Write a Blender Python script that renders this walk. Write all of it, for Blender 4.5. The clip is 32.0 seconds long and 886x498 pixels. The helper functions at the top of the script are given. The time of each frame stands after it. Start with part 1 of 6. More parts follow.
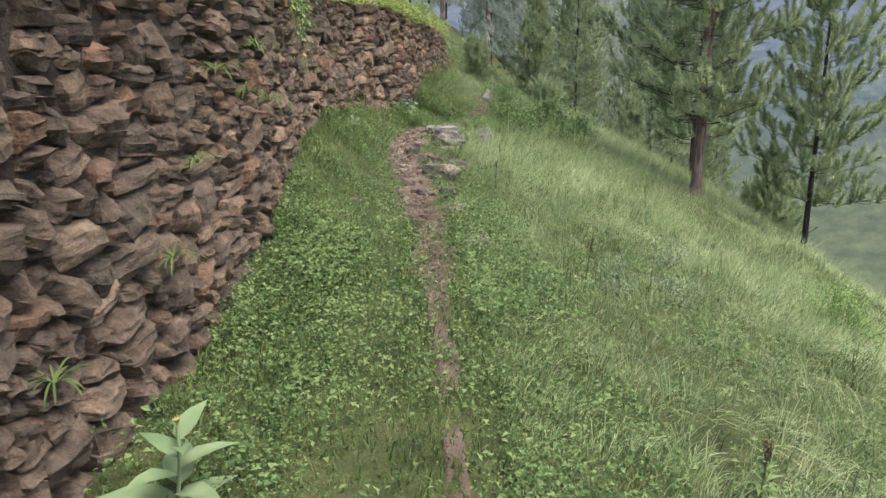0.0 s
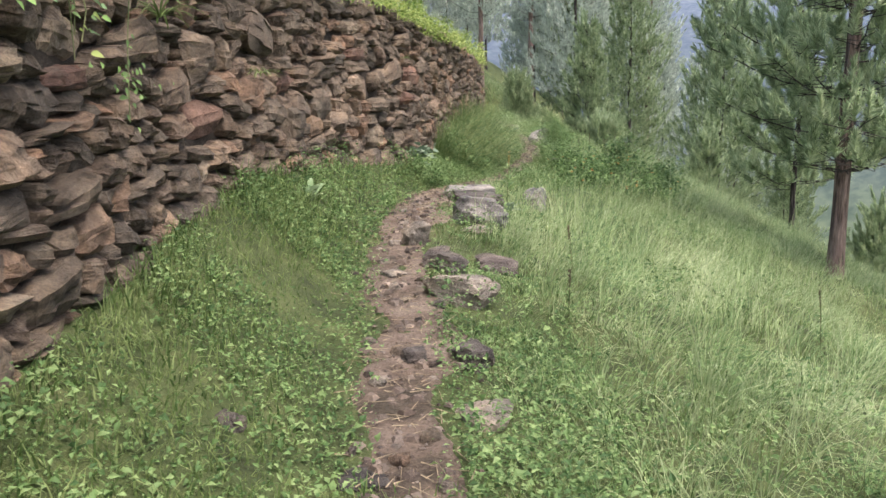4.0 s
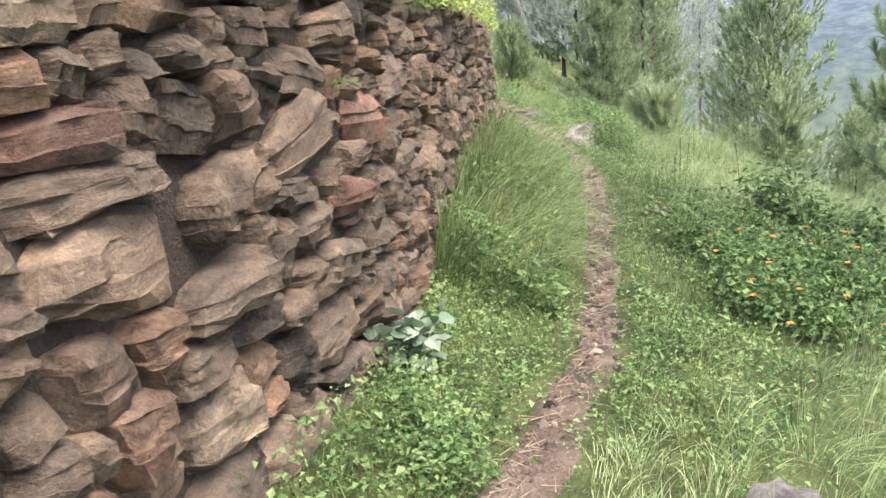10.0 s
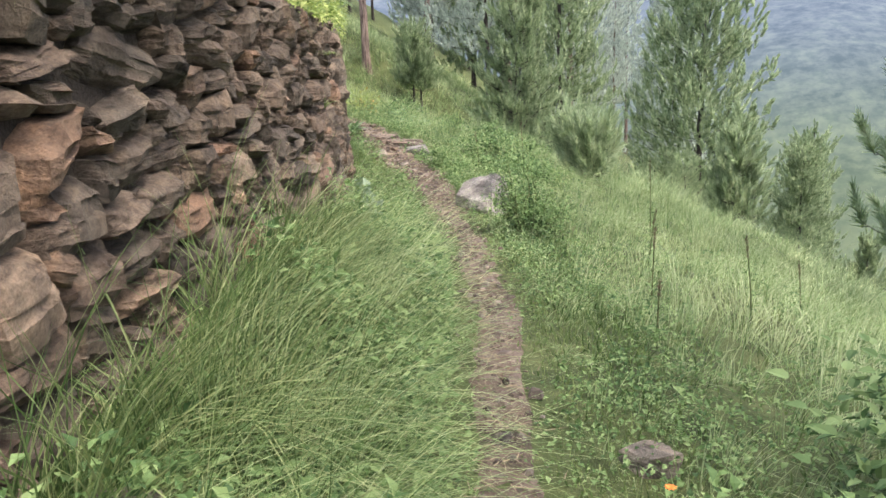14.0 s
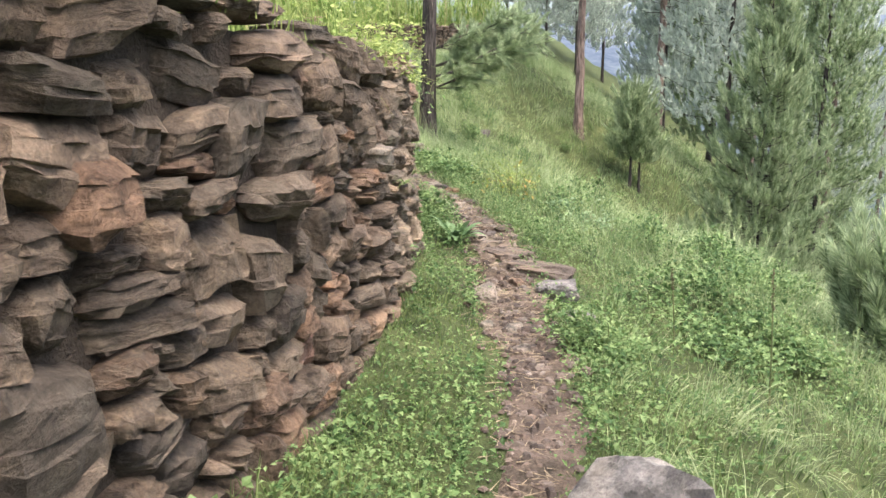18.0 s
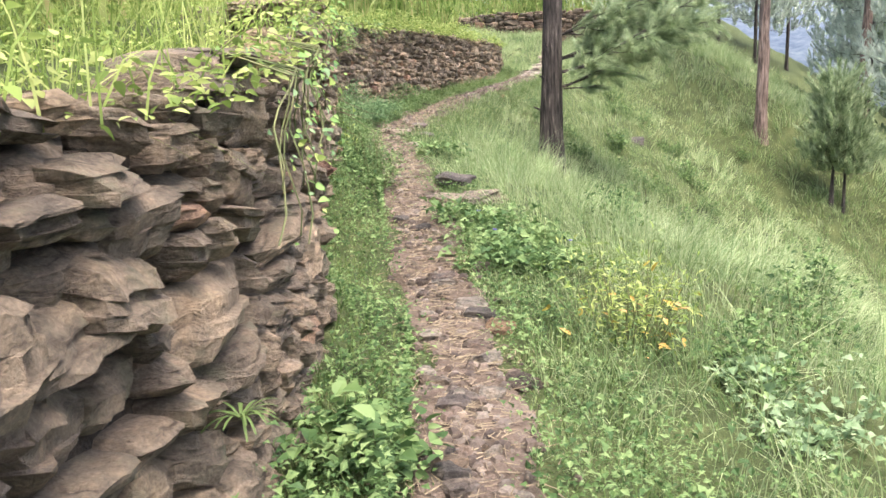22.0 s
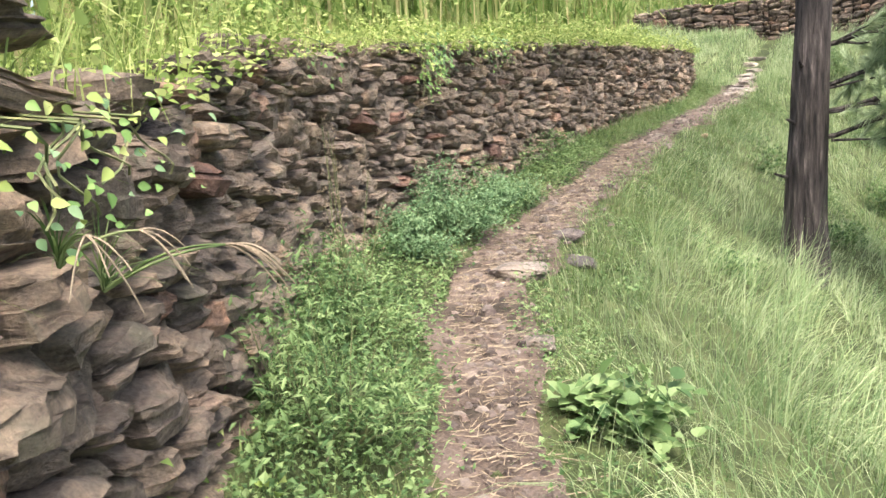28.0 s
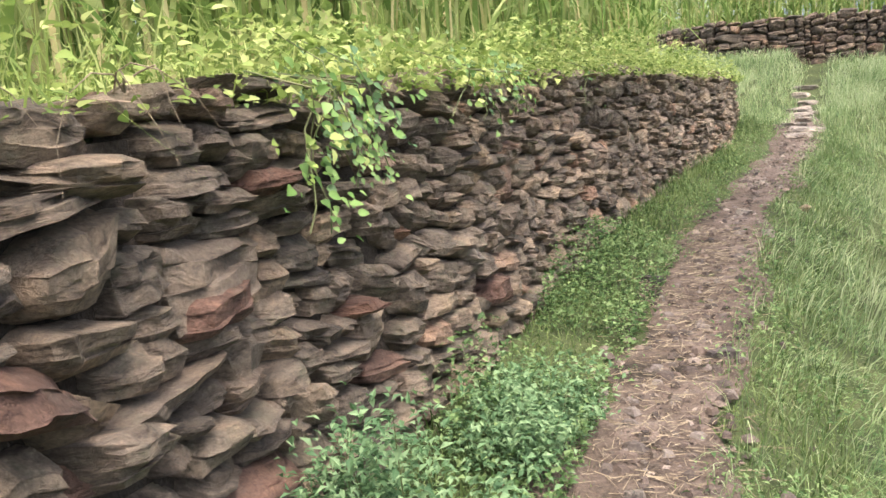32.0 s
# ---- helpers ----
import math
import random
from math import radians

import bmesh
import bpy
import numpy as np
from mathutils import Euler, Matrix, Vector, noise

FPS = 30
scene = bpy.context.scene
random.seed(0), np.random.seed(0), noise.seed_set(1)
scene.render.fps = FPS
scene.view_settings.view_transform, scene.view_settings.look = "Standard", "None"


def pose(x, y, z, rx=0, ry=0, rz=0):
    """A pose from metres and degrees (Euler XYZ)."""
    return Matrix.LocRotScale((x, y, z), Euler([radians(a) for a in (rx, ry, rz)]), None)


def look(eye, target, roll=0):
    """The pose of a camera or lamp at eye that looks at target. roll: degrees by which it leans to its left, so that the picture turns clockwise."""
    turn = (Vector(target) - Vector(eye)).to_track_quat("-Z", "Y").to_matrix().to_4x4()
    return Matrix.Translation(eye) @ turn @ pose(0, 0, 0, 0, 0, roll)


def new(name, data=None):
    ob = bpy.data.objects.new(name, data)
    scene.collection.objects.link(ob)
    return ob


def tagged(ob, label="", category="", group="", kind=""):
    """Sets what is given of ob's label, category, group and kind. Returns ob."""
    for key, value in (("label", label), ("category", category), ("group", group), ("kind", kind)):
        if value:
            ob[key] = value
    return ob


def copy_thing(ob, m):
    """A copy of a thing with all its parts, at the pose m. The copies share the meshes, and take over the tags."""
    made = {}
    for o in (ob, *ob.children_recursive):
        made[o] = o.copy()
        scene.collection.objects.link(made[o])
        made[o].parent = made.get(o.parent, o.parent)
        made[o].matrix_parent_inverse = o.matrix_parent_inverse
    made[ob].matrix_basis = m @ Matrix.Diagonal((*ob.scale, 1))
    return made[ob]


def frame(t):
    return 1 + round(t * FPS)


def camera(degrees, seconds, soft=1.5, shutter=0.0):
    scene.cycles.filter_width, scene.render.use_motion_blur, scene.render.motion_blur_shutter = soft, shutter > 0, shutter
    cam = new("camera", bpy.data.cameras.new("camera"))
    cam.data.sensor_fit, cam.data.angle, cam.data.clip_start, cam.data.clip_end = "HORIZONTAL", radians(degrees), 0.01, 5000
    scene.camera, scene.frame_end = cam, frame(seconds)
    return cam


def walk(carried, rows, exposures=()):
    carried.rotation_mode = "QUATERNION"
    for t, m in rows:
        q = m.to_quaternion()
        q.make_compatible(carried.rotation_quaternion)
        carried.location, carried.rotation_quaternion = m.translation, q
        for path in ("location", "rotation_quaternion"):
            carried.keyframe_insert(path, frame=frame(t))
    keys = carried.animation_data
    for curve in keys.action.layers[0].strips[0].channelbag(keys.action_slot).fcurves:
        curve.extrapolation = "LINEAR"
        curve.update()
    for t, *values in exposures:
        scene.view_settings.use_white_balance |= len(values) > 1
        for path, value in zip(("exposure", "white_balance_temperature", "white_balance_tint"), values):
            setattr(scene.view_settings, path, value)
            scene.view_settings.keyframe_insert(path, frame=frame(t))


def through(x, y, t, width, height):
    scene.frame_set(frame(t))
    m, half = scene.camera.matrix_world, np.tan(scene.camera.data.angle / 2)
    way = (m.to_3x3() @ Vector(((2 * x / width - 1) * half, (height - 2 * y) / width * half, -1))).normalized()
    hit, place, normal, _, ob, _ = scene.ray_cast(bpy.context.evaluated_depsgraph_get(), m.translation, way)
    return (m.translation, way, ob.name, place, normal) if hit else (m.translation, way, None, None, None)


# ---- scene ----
cam = camera(55.7, 32.0, soft=1.5, shutter=0.0)
PATH = [
    (0, (-0.005, 0.031, 1.511), (-0.007, 1.969, 1.014), -0.0),
    (0.5, (-0.007, 0.456, 1.46), (0.029, 2.39, 0.95), -0.8),
    (1, (0.03, 1.0, 1.401), (0.091, 2.927, 0.866), -1.1),
    (1.5, (0.009, 1.533, 1.312), (0.066, 3.456, 0.767), -0.9),
    (2, (0.029, 2.063, 1.301), (0.011, 4.003, 0.817), -1.1),
    (2.5, (0.016, 2.664, 1.256), (-0.067, 4.612, 0.81), -1.2),
    (3, (0.096, 3.262, 1.215), (0.018, 5.205, 0.749), -1.6),
    (3.5, (0.122, 3.868, 1.212), (0.015, 5.813, 0.76), -1.6),
    (4, (0.11, 4.451, 1.247), (0.004, 6.406, 0.841), -1.4),
    (4.5, (0.127, 5.079, 1.294), (0.017, 7.034, 0.89), -1.4),
    (6.5, (-0.113, 7.099, 1.319), (-0.25, 9.028, 0.81), -4.4),
    (7, (-0.156, 7.676, 1.404), (-0.314, 9.604, 0.894), -4.2),
    (7.5, (-0.227, 8.174, 1.452), (-0.352, 10.106, 0.95), -3.9),
    (8, (-0.216, 8.674, 1.452), (-0.295, 10.607, 0.944), -4.3),
    (8.5, (-0.23, 9.121, 1.539), (-0.334, 11.053, 1.032), -4.5),
    (9, (-0.265, 9.6, 1.579), (-0.353, 11.529, 1.057), -4.4),
    (9.5, (-0.254, 10.092, 1.599), (-0.333, 12.021, 1.078), -5.0),
    (10, (-0.304, 10.681, 1.612), (-0.389, 12.61, 1.088), -4.9),
    (10.5, (-0.302, 11.188, 1.666), (-0.363, 13.122, 1.157), -5.1),
    (11, (-0.319, 11.77, 1.668), (-0.335, 13.704, 1.159), -5.0),
    (11.5, (-0.358, 12.319, 1.669), (-0.289, 14.251, 1.154), -4.6),
    (12, (-0.293, 12.875, 1.626), (-0.136, 14.797, 1.096), -3.8),
    (12.5, (-0.172, 13.419, 1.576), (0.037, 15.331, 1.025), -2.9),
    (13, (0.056, 13.925, 1.513), (0.272, 15.832, 0.952), -2.8),
    (13.5, (0.253, 14.561, 1.473), (0.435, 16.476, 0.926), -2.7),
    (14, (0.382, 15.111, 1.425), (0.508, 17.037, 0.898), -2.6),
    (14.5, (0.513, 15.708, 1.401), (0.576, 17.643, 0.899), -2.0),
    (16.5, (0.998, 18.231, 1.19), (0.799, 20.164, 0.718), -2.6),
    (17, (1.035, 18.811, 1.197), (0.752, 20.743, 0.765), -1.0),
    (17.5, (1.092, 19.364, 1.185), (0.738, 21.292, 0.791), -0.4),
    (18, (1.104, 19.979, 1.177), (0.715, 21.904, 0.802), 0.1),
    (18.5, (1.079, 20.635, 1.164), (0.694, 22.559, 0.775), -0.8),
    (19, (1.04, 21.277, 1.212), (0.622, 23.193, 0.819), -1.7),
    (19.5, (0.944, 21.861, 1.251), (0.512, 23.777, 0.873), -2.3),
    (20, (0.915, 22.462, 1.235), (0.48, 24.374, 0.842), -2.8),
    (20.5, (0.854, 23.028, 1.243), (0.389, 24.937, 0.87), -1.8),
    (21, (0.882, 23.581, 1.219), (0.364, 25.477, 0.848), -1.7),
    (21.5, (0.827, 24.222, 1.24), (0.198, 26.085, 0.871), -1.1),
    (22, (0.727, 24.815, 1.255), (-0.034, 26.627, 0.879), -1.9),
    (22.5, (0.586, 25.395, 1.288), (-0.285, 27.159, 0.926), -2.9),
    (23, (0.368, 25.867, 1.331), (-0.547, 27.61, 0.974), -3.1),
    (23.5, (0.239, 26.394, 1.428), (-0.703, 28.118, 1.056), -2.9),
    (24, (0.125, 26.679, 1.481), (-0.846, 28.385, 1.098), -2.3),
    (24.5, (-0.098, 27.049, 1.525), (-1.046, 28.768, 1.142), -2.0),
    (25, (-0.305, 27.439, 1.576), (-1.278, 29.154, 1.243), -2.0),
    (25.5, (-0.53, 27.825, 1.591), (-1.538, 29.52, 1.263), -1.9),
    (27.5, (-1.208, 29.573, 1.767), (-2.28, 31.217, 1.385), -3.8),
    (28, (-1.44, 30.012, 1.832), (-2.542, 31.641, 1.466), -3.5),
    (28.5, (-1.655, 30.399, 1.88), (-2.762, 32.031, 1.544), -3.7),
    (29, (-1.88, 30.816, 1.918), (-3.011, 32.435, 1.601), -3.5),
    (29.5, (-2.154, 31.266, 1.913), (-3.269, 32.889, 1.562), -3.6),
    (30, (-2.395, 31.765, 1.913), (-3.57, 33.345, 1.563), -4.0),
    (30.5, (-2.67, 32.202, 1.915), (-3.902, 33.741, 1.577), -4.6),
    (31, (-2.928, 32.587, 1.991), (-4.134, 34.147, 1.659), -4.8),
    (31.5, (-3.218, 33.04, 2.019), (-4.374, 34.639, 1.694), -4.6),
    (32, (-3.53, 33.43, 2.056), (-4.591, 35.098, 1.752), -4.3),
]
EXPOSURES = [(0, 1.15), (2, 1.35), (4, 1.40), (7, 1.92), (8, 1.77), (9, 1.92), (10, 1.97), (12, 1.82), (13, 2.02), (14, 1.72), (17, 1.87), (19, 1.67), (20, 1.57), (21, 1.47), (22, 1.97), (23, 1.77), (24, 1.82), (25, 1.77), (28, 2.02), (29, 1.82), (30, 2.02), (31, 2.02), (32, 1.82)]
walk(cam, [(t, look(eye, target, roll)) for t, eye, target, roll in PATH], EXPOSURES)

# ---- light: an overcast hill day ----
world = bpy.data.worlds.new("overcast_sky")
scene.world = world
world.use_nodes = True
wn = world.node_tree.nodes
sky = wn.new("ShaderNodeTexSky")
sky.sky_type, sky.sun_disc = "NISHITA", False
sky.sun_elevation, sky.sun_rotation = radians(66), radians(128)
sky.air_density, sky.dust_density, sky.ozone_density = 1.0, 6.0, 0.6
world.node_tree.links.new(sky.outputs[0], wn["Background"].inputs[0])
wn["Background"].inputs[1].default_value = 0.15
sun = new("sun", bpy.data.lights.new("sun", "SUN"))
sun.data.energy, sun.data.angle, sun.data.color = 1.6, radians(40), (1.0, 0.95, 0.895)
to_sun = Vector((math.cos(radians(66)) * math.sin(radians(128)), math.cos(radians(66)) * math.cos(radians(128)), math.sin(radians(66))))
sun.matrix_world = look(to_sun * 60, (0, 0, 0))

rng = np.random.default_rng(7)


# ---- materials ----
def node_mat(name, rough=0.85):
    m = bpy.data.materials.new(name)
    m.use_nodes = True
    n, l = m.node_tree.nodes, m.node_tree.links
    b = n["Principled BSDF"]
    b.inputs["Roughness"].default_value = rough
    b.inputs["Specular IOR Level"].default_value = 0.25
    return m, n, l, b


def ramp(n, stops):
    r = n.new("ShaderNodeValToRGB")
    while len(r.color_ramp.elements) < len(stops):
        r.color_ramp.elements.new(0.5)
    for e, (p, c) in zip(r.color_ramp.elements, stops):
        e.position, e.color = p, (*c, 1)
    return r


def noise_tex(n, l, scale, detail=4, src=None, rough=0.55):
    t = n.new("ShaderNodeTexNoise")
    t.inputs["Scale"].default_value, t.inputs["Detail"].default_value, t.inputs["Roughness"].default_value = scale, detail, rough
    if src is not None:
        l.new(src, t.inputs["Vector"])
    return t


def mixed(n, l, kind, fac, a, b):
    m = n.new("ShaderNodeMix")
    m.data_type, m.blend_type = "RGBA", kind
    for i, v in ((0, fac), (6, a), (7, b)):
        if isinstance(v, (int, float)):
            m.inputs[i].default_value = v
        elif isinstance(v, tuple):
            m.inputs[i].default_value = (*v, 1)
        else:
            l.new(v, m.inputs[i])
    return m.outputs[2]


def leaf_mat(name, dark, mid, light, scale=6.0, rough=0.6, through=0.25, each=0.6):
    """Foliage: colour varies from clump to clump and from leaf to leaf; some light shines through."""
    m, n, l, b = node_mat(name, rough)
    pos = n.new("ShaderNodeNewGeometry")
    a = noise_tex(n, l, scale, 2, pos.outputs["Position"])
    r = ramp(n, [(0.28, dark), (0.5, mid), (0.72, light)])
    add = n.new("ShaderNodeMath")
    add.operation = "MULTIPLY_ADD"
    l.new(pos.outputs["Random Per Island"], add.inputs[0])
    add.inputs[1].default_value = each
    sub = n.new("ShaderNodeMath")
    sub.operation = "SUBTRACT"
    l.new(a.outputs["Fac"], sub.inputs[0])
    sub.inputs[1].default_value = each / 2
    l.new(sub.outputs[0], add.inputs[2])
    l.new(add.outputs[0], r.inputs[0])
    l.new(r.outputs[0], b.inputs["Base Color"])
    tr = n.new("ShaderNodeBsdfTranslucent")
    l.new(r.outputs[0], tr.inputs[0])
    mx = n.new("ShaderNodeMixShader")
    mx.inputs[0].default_value = through
    l.new(b.outputs[0], mx.inputs[1])
    l.new(tr.outputs[0], mx.inputs[2])
    l.new(mx.outputs[0], n["Material Output"].inputs[0])
    return m


def stone_mat(name, cols, bands=9.0, tint=0.5, film=(0.24, 0.21, 0.17), layered=0.9):
    """Schist and sandstone: each stone its own hue, thin strata along its own bed, lichen and dust."""
    m, n, l, b = node_mat(name, 0.9)
    info = n.new("ShaderNodeObjectInfo")
    geo = n.new("ShaderNodeNewGeometry")
    rock = n.new("ShaderNodeAttribute")
    rock.attribute_name = "rock"
    hue = n.new("ShaderNodeMath")
    hue.operation = "ADD"
    l.new(info.outputs["Random"], hue.inputs[0])
    l.new(geo.outputs["Random Per Island"], hue.inputs[1])
    fr = n.new("ShaderNodeMath")
    fr.operation = "FRACT"
    l.new(hue.outputs[0], fr.inputs[0])
    r = ramp(n, cols)
    l.new(fr.outputs[0], r.inputs[0])
    shift = n.new("ShaderNodeVectorMath")
    shift.operation = "MULTIPLY_ADD"
    l.new(hue.outputs[0], shift.inputs[0])
    shift.inputs[1].default_value = (31, 17, 23)
    l.new(rock.outputs["Vector"], shift.inputs[2])
    warp = noise_tex(n, l, 7.0, 3, shift.outputs[0])
    turn = n.new("ShaderNodeVectorMath")
    turn.operation = "MULTIPLY_ADD"
    l.new(warp.outputs["Color"], turn.inputs[0])
    turn.inputs[1].default_value = (0.06, 0.06, 0.09)
    l.new(shift.outputs[0], turn.inputs[2])
    mp = n.new("ShaderNodeMapping")
    mp.inputs["Scale"].default_value = (7.0, 7.0, bands * 5.5)
    l.new(turn.outputs[0], mp.inputs["Vector"])
    strata = noise_tex(n, l, 1.0, 7, mp.outputs[0], 0.66)
    big = noise_tex(n, l, 9.0, 5, shift.outputs[0], 0.6)
    grain = noise_tex(n, l, 90.0, 4, geo.outputs["Position"], 0.7)
    sr = ramp(n, [(0.33, (0.26, 0.25, 0.25)), (0.43, (0.78, 0.77, 0.76)), (0.55, (1.08, 1.07, 1.05)), (0.7, (1.6, 1.56, 1.5))])
    l.new(strata.outputs["Fac"], sr.inputs[0])
    c = mixed(n, l, "MULTIPLY", layered, r.outputs[0], sr.outputs[0])
    pr = ramp(n, [(0.35, (0.62, 0.62, 0.64)), (0.5, (1.0, 1.0, 1.0)), (0.66, (1.42, 1.34, 1.24))])
    l.new(warp.outputs["Fac"], pr.inputs[0])
    c = mixed(n, l, "MULTIPLY", 0.75, c, pr.outputs[0])
    gr = ramp(n, [(0.3, (0.6, 0.6, 0.62)), (0.7, (1.4, 1.37, 1.32))])
    l.new(grain.outputs["Fac"], gr.inputs[0])
    c = mixed(n, l, "MULTIPLY", 0.8, c, gr.outputs[0])
    lr = ramp(n, [(0.54, (0, 0, 0)), (0.68, (1, 1, 1))])
    l.new(big.outputs["Fac"], lr.inputs[0])
    fac = n.new("ShaderNodeMath")
    fac.operation = "MULTIPLY"
    l.new(lr.outputs[0], fac.inputs[0])
    fac.inputs[1].default_value = tint
    c = mixed(n, l, "MIX", fac.outputs[0], c, film)
    l.new(c, b.inputs["Base Color"])
    g2 = n.new("ShaderNodeMath")
    g2.operation = "MULTIPLY_ADD"
    l.new(grain.outputs["Fac"], g2.inputs[0])
    g2.inputs[1].default_value = 0.2
    l.new(strata.outputs["Fac"], g2.inputs[2])
    hack = noise_tex(n, l, 30.0, 8, shift.outputs[0], 0.74)
    g3 = n.new("ShaderNodeMath")
    g3.operation = "MULTIPLY_ADD"
    l.new(hack.outputs["Fac"], g3.inputs[0])
    g3.inputs[1].default_value = 0.9
    l.new(g2.outputs[0], g3.inputs[2])
    bump = n.new("ShaderNodeBump")
    bump.inputs["Strength"].default_value, bump.inputs["Distance"].default_value = 1.0, 0.03
    l.new(g3.outputs[0], bump.inputs["Height"])
    l.new(bump.outputs[0], b.inputs["Normal"])
    return m


def soil_mat(name, stops, scale=3.0, bump_d=0.03):
    m, n, l, b = node_mat(name, 0.95)
    geo = n.new("ShaderNodeNewGeometry")
    a = noise_tex(n, l, scale, 8, geo.outputs["Position"], 0.65)
    f = noise_tex(n, l, scale * 25, 3, geo.outputs["Position"], 0.7)
    r = ramp(n, stops)
    l.new(a.outputs["Fac"], r.inputs[0])
    gr = ramp(n, [(0.3, (0.55, 0.55, 0.55)), (0.72, (1.5, 1.45, 1.4))])
    l.new(f.outputs["Fac"], gr.inputs[0])
    l.new(mixed(n, l, "MULTIPLY", 0.7, r.outputs[0], gr.outputs[0]), b.inputs["Base Color"])
    bump = n.new("ShaderNodeBump")
    bump.inputs["Strength"].default_value, bump.inputs["Distance"].default_value = 0.8, bump_d
    l.new(f.outputs["Fac"], bump.inputs["Height"])
    l.new(bump.outputs[0], b.inputs["Normal"])
    return m


M_STONE = stone_mat("rubble_stone", [(0.0, (0.0747, 0.062, 0.0511)), (0.16, (0.154, 0.119, 0.0908)), (0.3, (0.0902, 0.0758, 0.0635)), (0.44, (0.184, 0.138, 0.106)), (0.58, (0.108, 0.0897, 0.0733)), (0.72, (0.157, 0.123, 0.097)), (0.84, (0.129, 0.0948, 0.0721)), (0.94, (0.213, 0.137, 0.0958)), (1.0, (0.232, 0.19, 0.147))], 7.0, 0.3, (0.2, 0.17, 0.135), 0.92)
M_DARKSTONE = stone_mat("dark_slate", [(0.0, (0.119, 0.1, 0.084)), (0.3, (0.217, 0.174, 0.138)), (0.55, (0.154, 0.13, 0.108)), (0.8, (0.28, 0.218, 0.163)), (0.93, (0.189, 0.156, 0.125)), (1.0, (0.28, 0.179, 0.13))], 9.0, 0.42, (0.15, 0.15, 0.1))
M_PALE = stone_mat("pale_path_stone", [(0.0, (0.231, 0.199, 0.174)), (0.5, (0.19, 0.169, 0.15)), (1.0, (0.297, 0.261, 0.228))], 5.0, 0.2)
M_RED = stone_mat("red_sandstone", [(0.0, (0.135, 0.0786, 0.062)), (0.5, (0.166, 0.104, 0.082)), (1.0, (0.121, 0.074, 0.062))], 5.0, 0.25)
M_WHITE = stone_mat("white_quartz", [(0.0, (0.208, 0.184, 0.159)), (0.5, (0.245, 0.22, 0.196)), (1.0, (0.196, 0.153, 0.116))], 4.0, 0.1)
M_GREYSTONE = stone_mat("grey_lichened_stone", [(0.0, (0.131, 0.126, 0.129)), (0.5, (0.175, 0.166, 0.168)), (1.0, (0.225, 0.214, 0.211))], 4.0, 0.35)
M_WET = stone_mat("dark_path_slate", [(0.0, (0.06, 0.055, 0.055)), (0.5, (0.09, 0.08, 0.078)), (1.0, (0.12, 0.1, 0.095))], 7.0, 0.3)
M_STEP = stone_mat("brown_step_slate", [(0.0, (0.13, 0.105, 0.09)), (0.5, (0.18, 0.15, 0.13)), (1.0, (0.15, 0.12, 0.1))], 6.0, 0.3)
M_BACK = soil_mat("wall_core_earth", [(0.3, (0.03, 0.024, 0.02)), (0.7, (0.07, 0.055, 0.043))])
M_GROUND = soil_mat("grassy_soil", [(0.3, (0.028, 0.036, 0.014)), (0.5, (0.058, 0.076, 0.027)), (0.7, (0.095, 0.108, 0.045))])
M_DIRT = soil_mat("path_earth", [(0.34, (0.0414, 0.0334, 0.0249)), (0.45, (0.09, 0.0678, 0.0533)), (0.55, (0.124, 0.0942, 0.0774)), (0.68, (0.18, 0.143, 0.12))], 2.6)
M_GRIT = stone_mat("path_grit", [(0.0, (0.0545, 0.0426, 0.0368)), (0.3, (0.109, 0.0851, 0.0739)), (0.55, (0.0708, 0.0559, 0.05)), (0.8, (0.147, 0.12, 0.105)), (1.0, (0.186, 0.16, 0.145))], 5.0, 0.2)
M_STRAW = soil_mat("dry_straw", [(0.3, (0.14, 0.108, 0.075)), (0.7, (0.29, 0.24, 0.17))], 9.0, 0.005)
M_TURF = leaf_mat("turf_leaf", (0.05, 0.09, 0.024), (0.105, 0.158, 0.05), (0.185, 0.23, 0.09), 2.0, through=0.35)
M_TALL = leaf_mat("long_grass_leaf", (0.155, 0.235, 0.098), (0.29, 0.37, 0.172), (0.425, 0.475, 0.275), 1.3, through=0.35)
M_RANK = leaf_mat("rank_grass_leaf", (0.056, 0.1, 0.03), (0.13, 0.19, 0.064), (0.26, 0.3, 0.14), 5.0, through=0.35)
M_HERB = leaf_mat("herb_leaf", (0.055, 0.105, 0.036), (0.12, 0.195, 0.068), (0.21, 0.29, 0.12), 3.0, through=0.35)
M_LIME = leaf_mat("sunlit_weed_leaf", (0.13, 0.19, 0.045), (0.26, 0.34, 0.09), (0.41, 0.46, 0.17), 2.5, through=0.45)
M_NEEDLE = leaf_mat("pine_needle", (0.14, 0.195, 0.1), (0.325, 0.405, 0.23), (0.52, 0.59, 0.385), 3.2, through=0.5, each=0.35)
# far pines: paler, greyer needles with distance haze painted into the colour
M_HAZENEEDLE = leaf_mat("hazed_pine_needle", (0.32, 0.37, 0.32), (0.49, 0.55, 0.48), (0.64, 0.685, 0.61), 1.6, through=0.5, each=0.35)


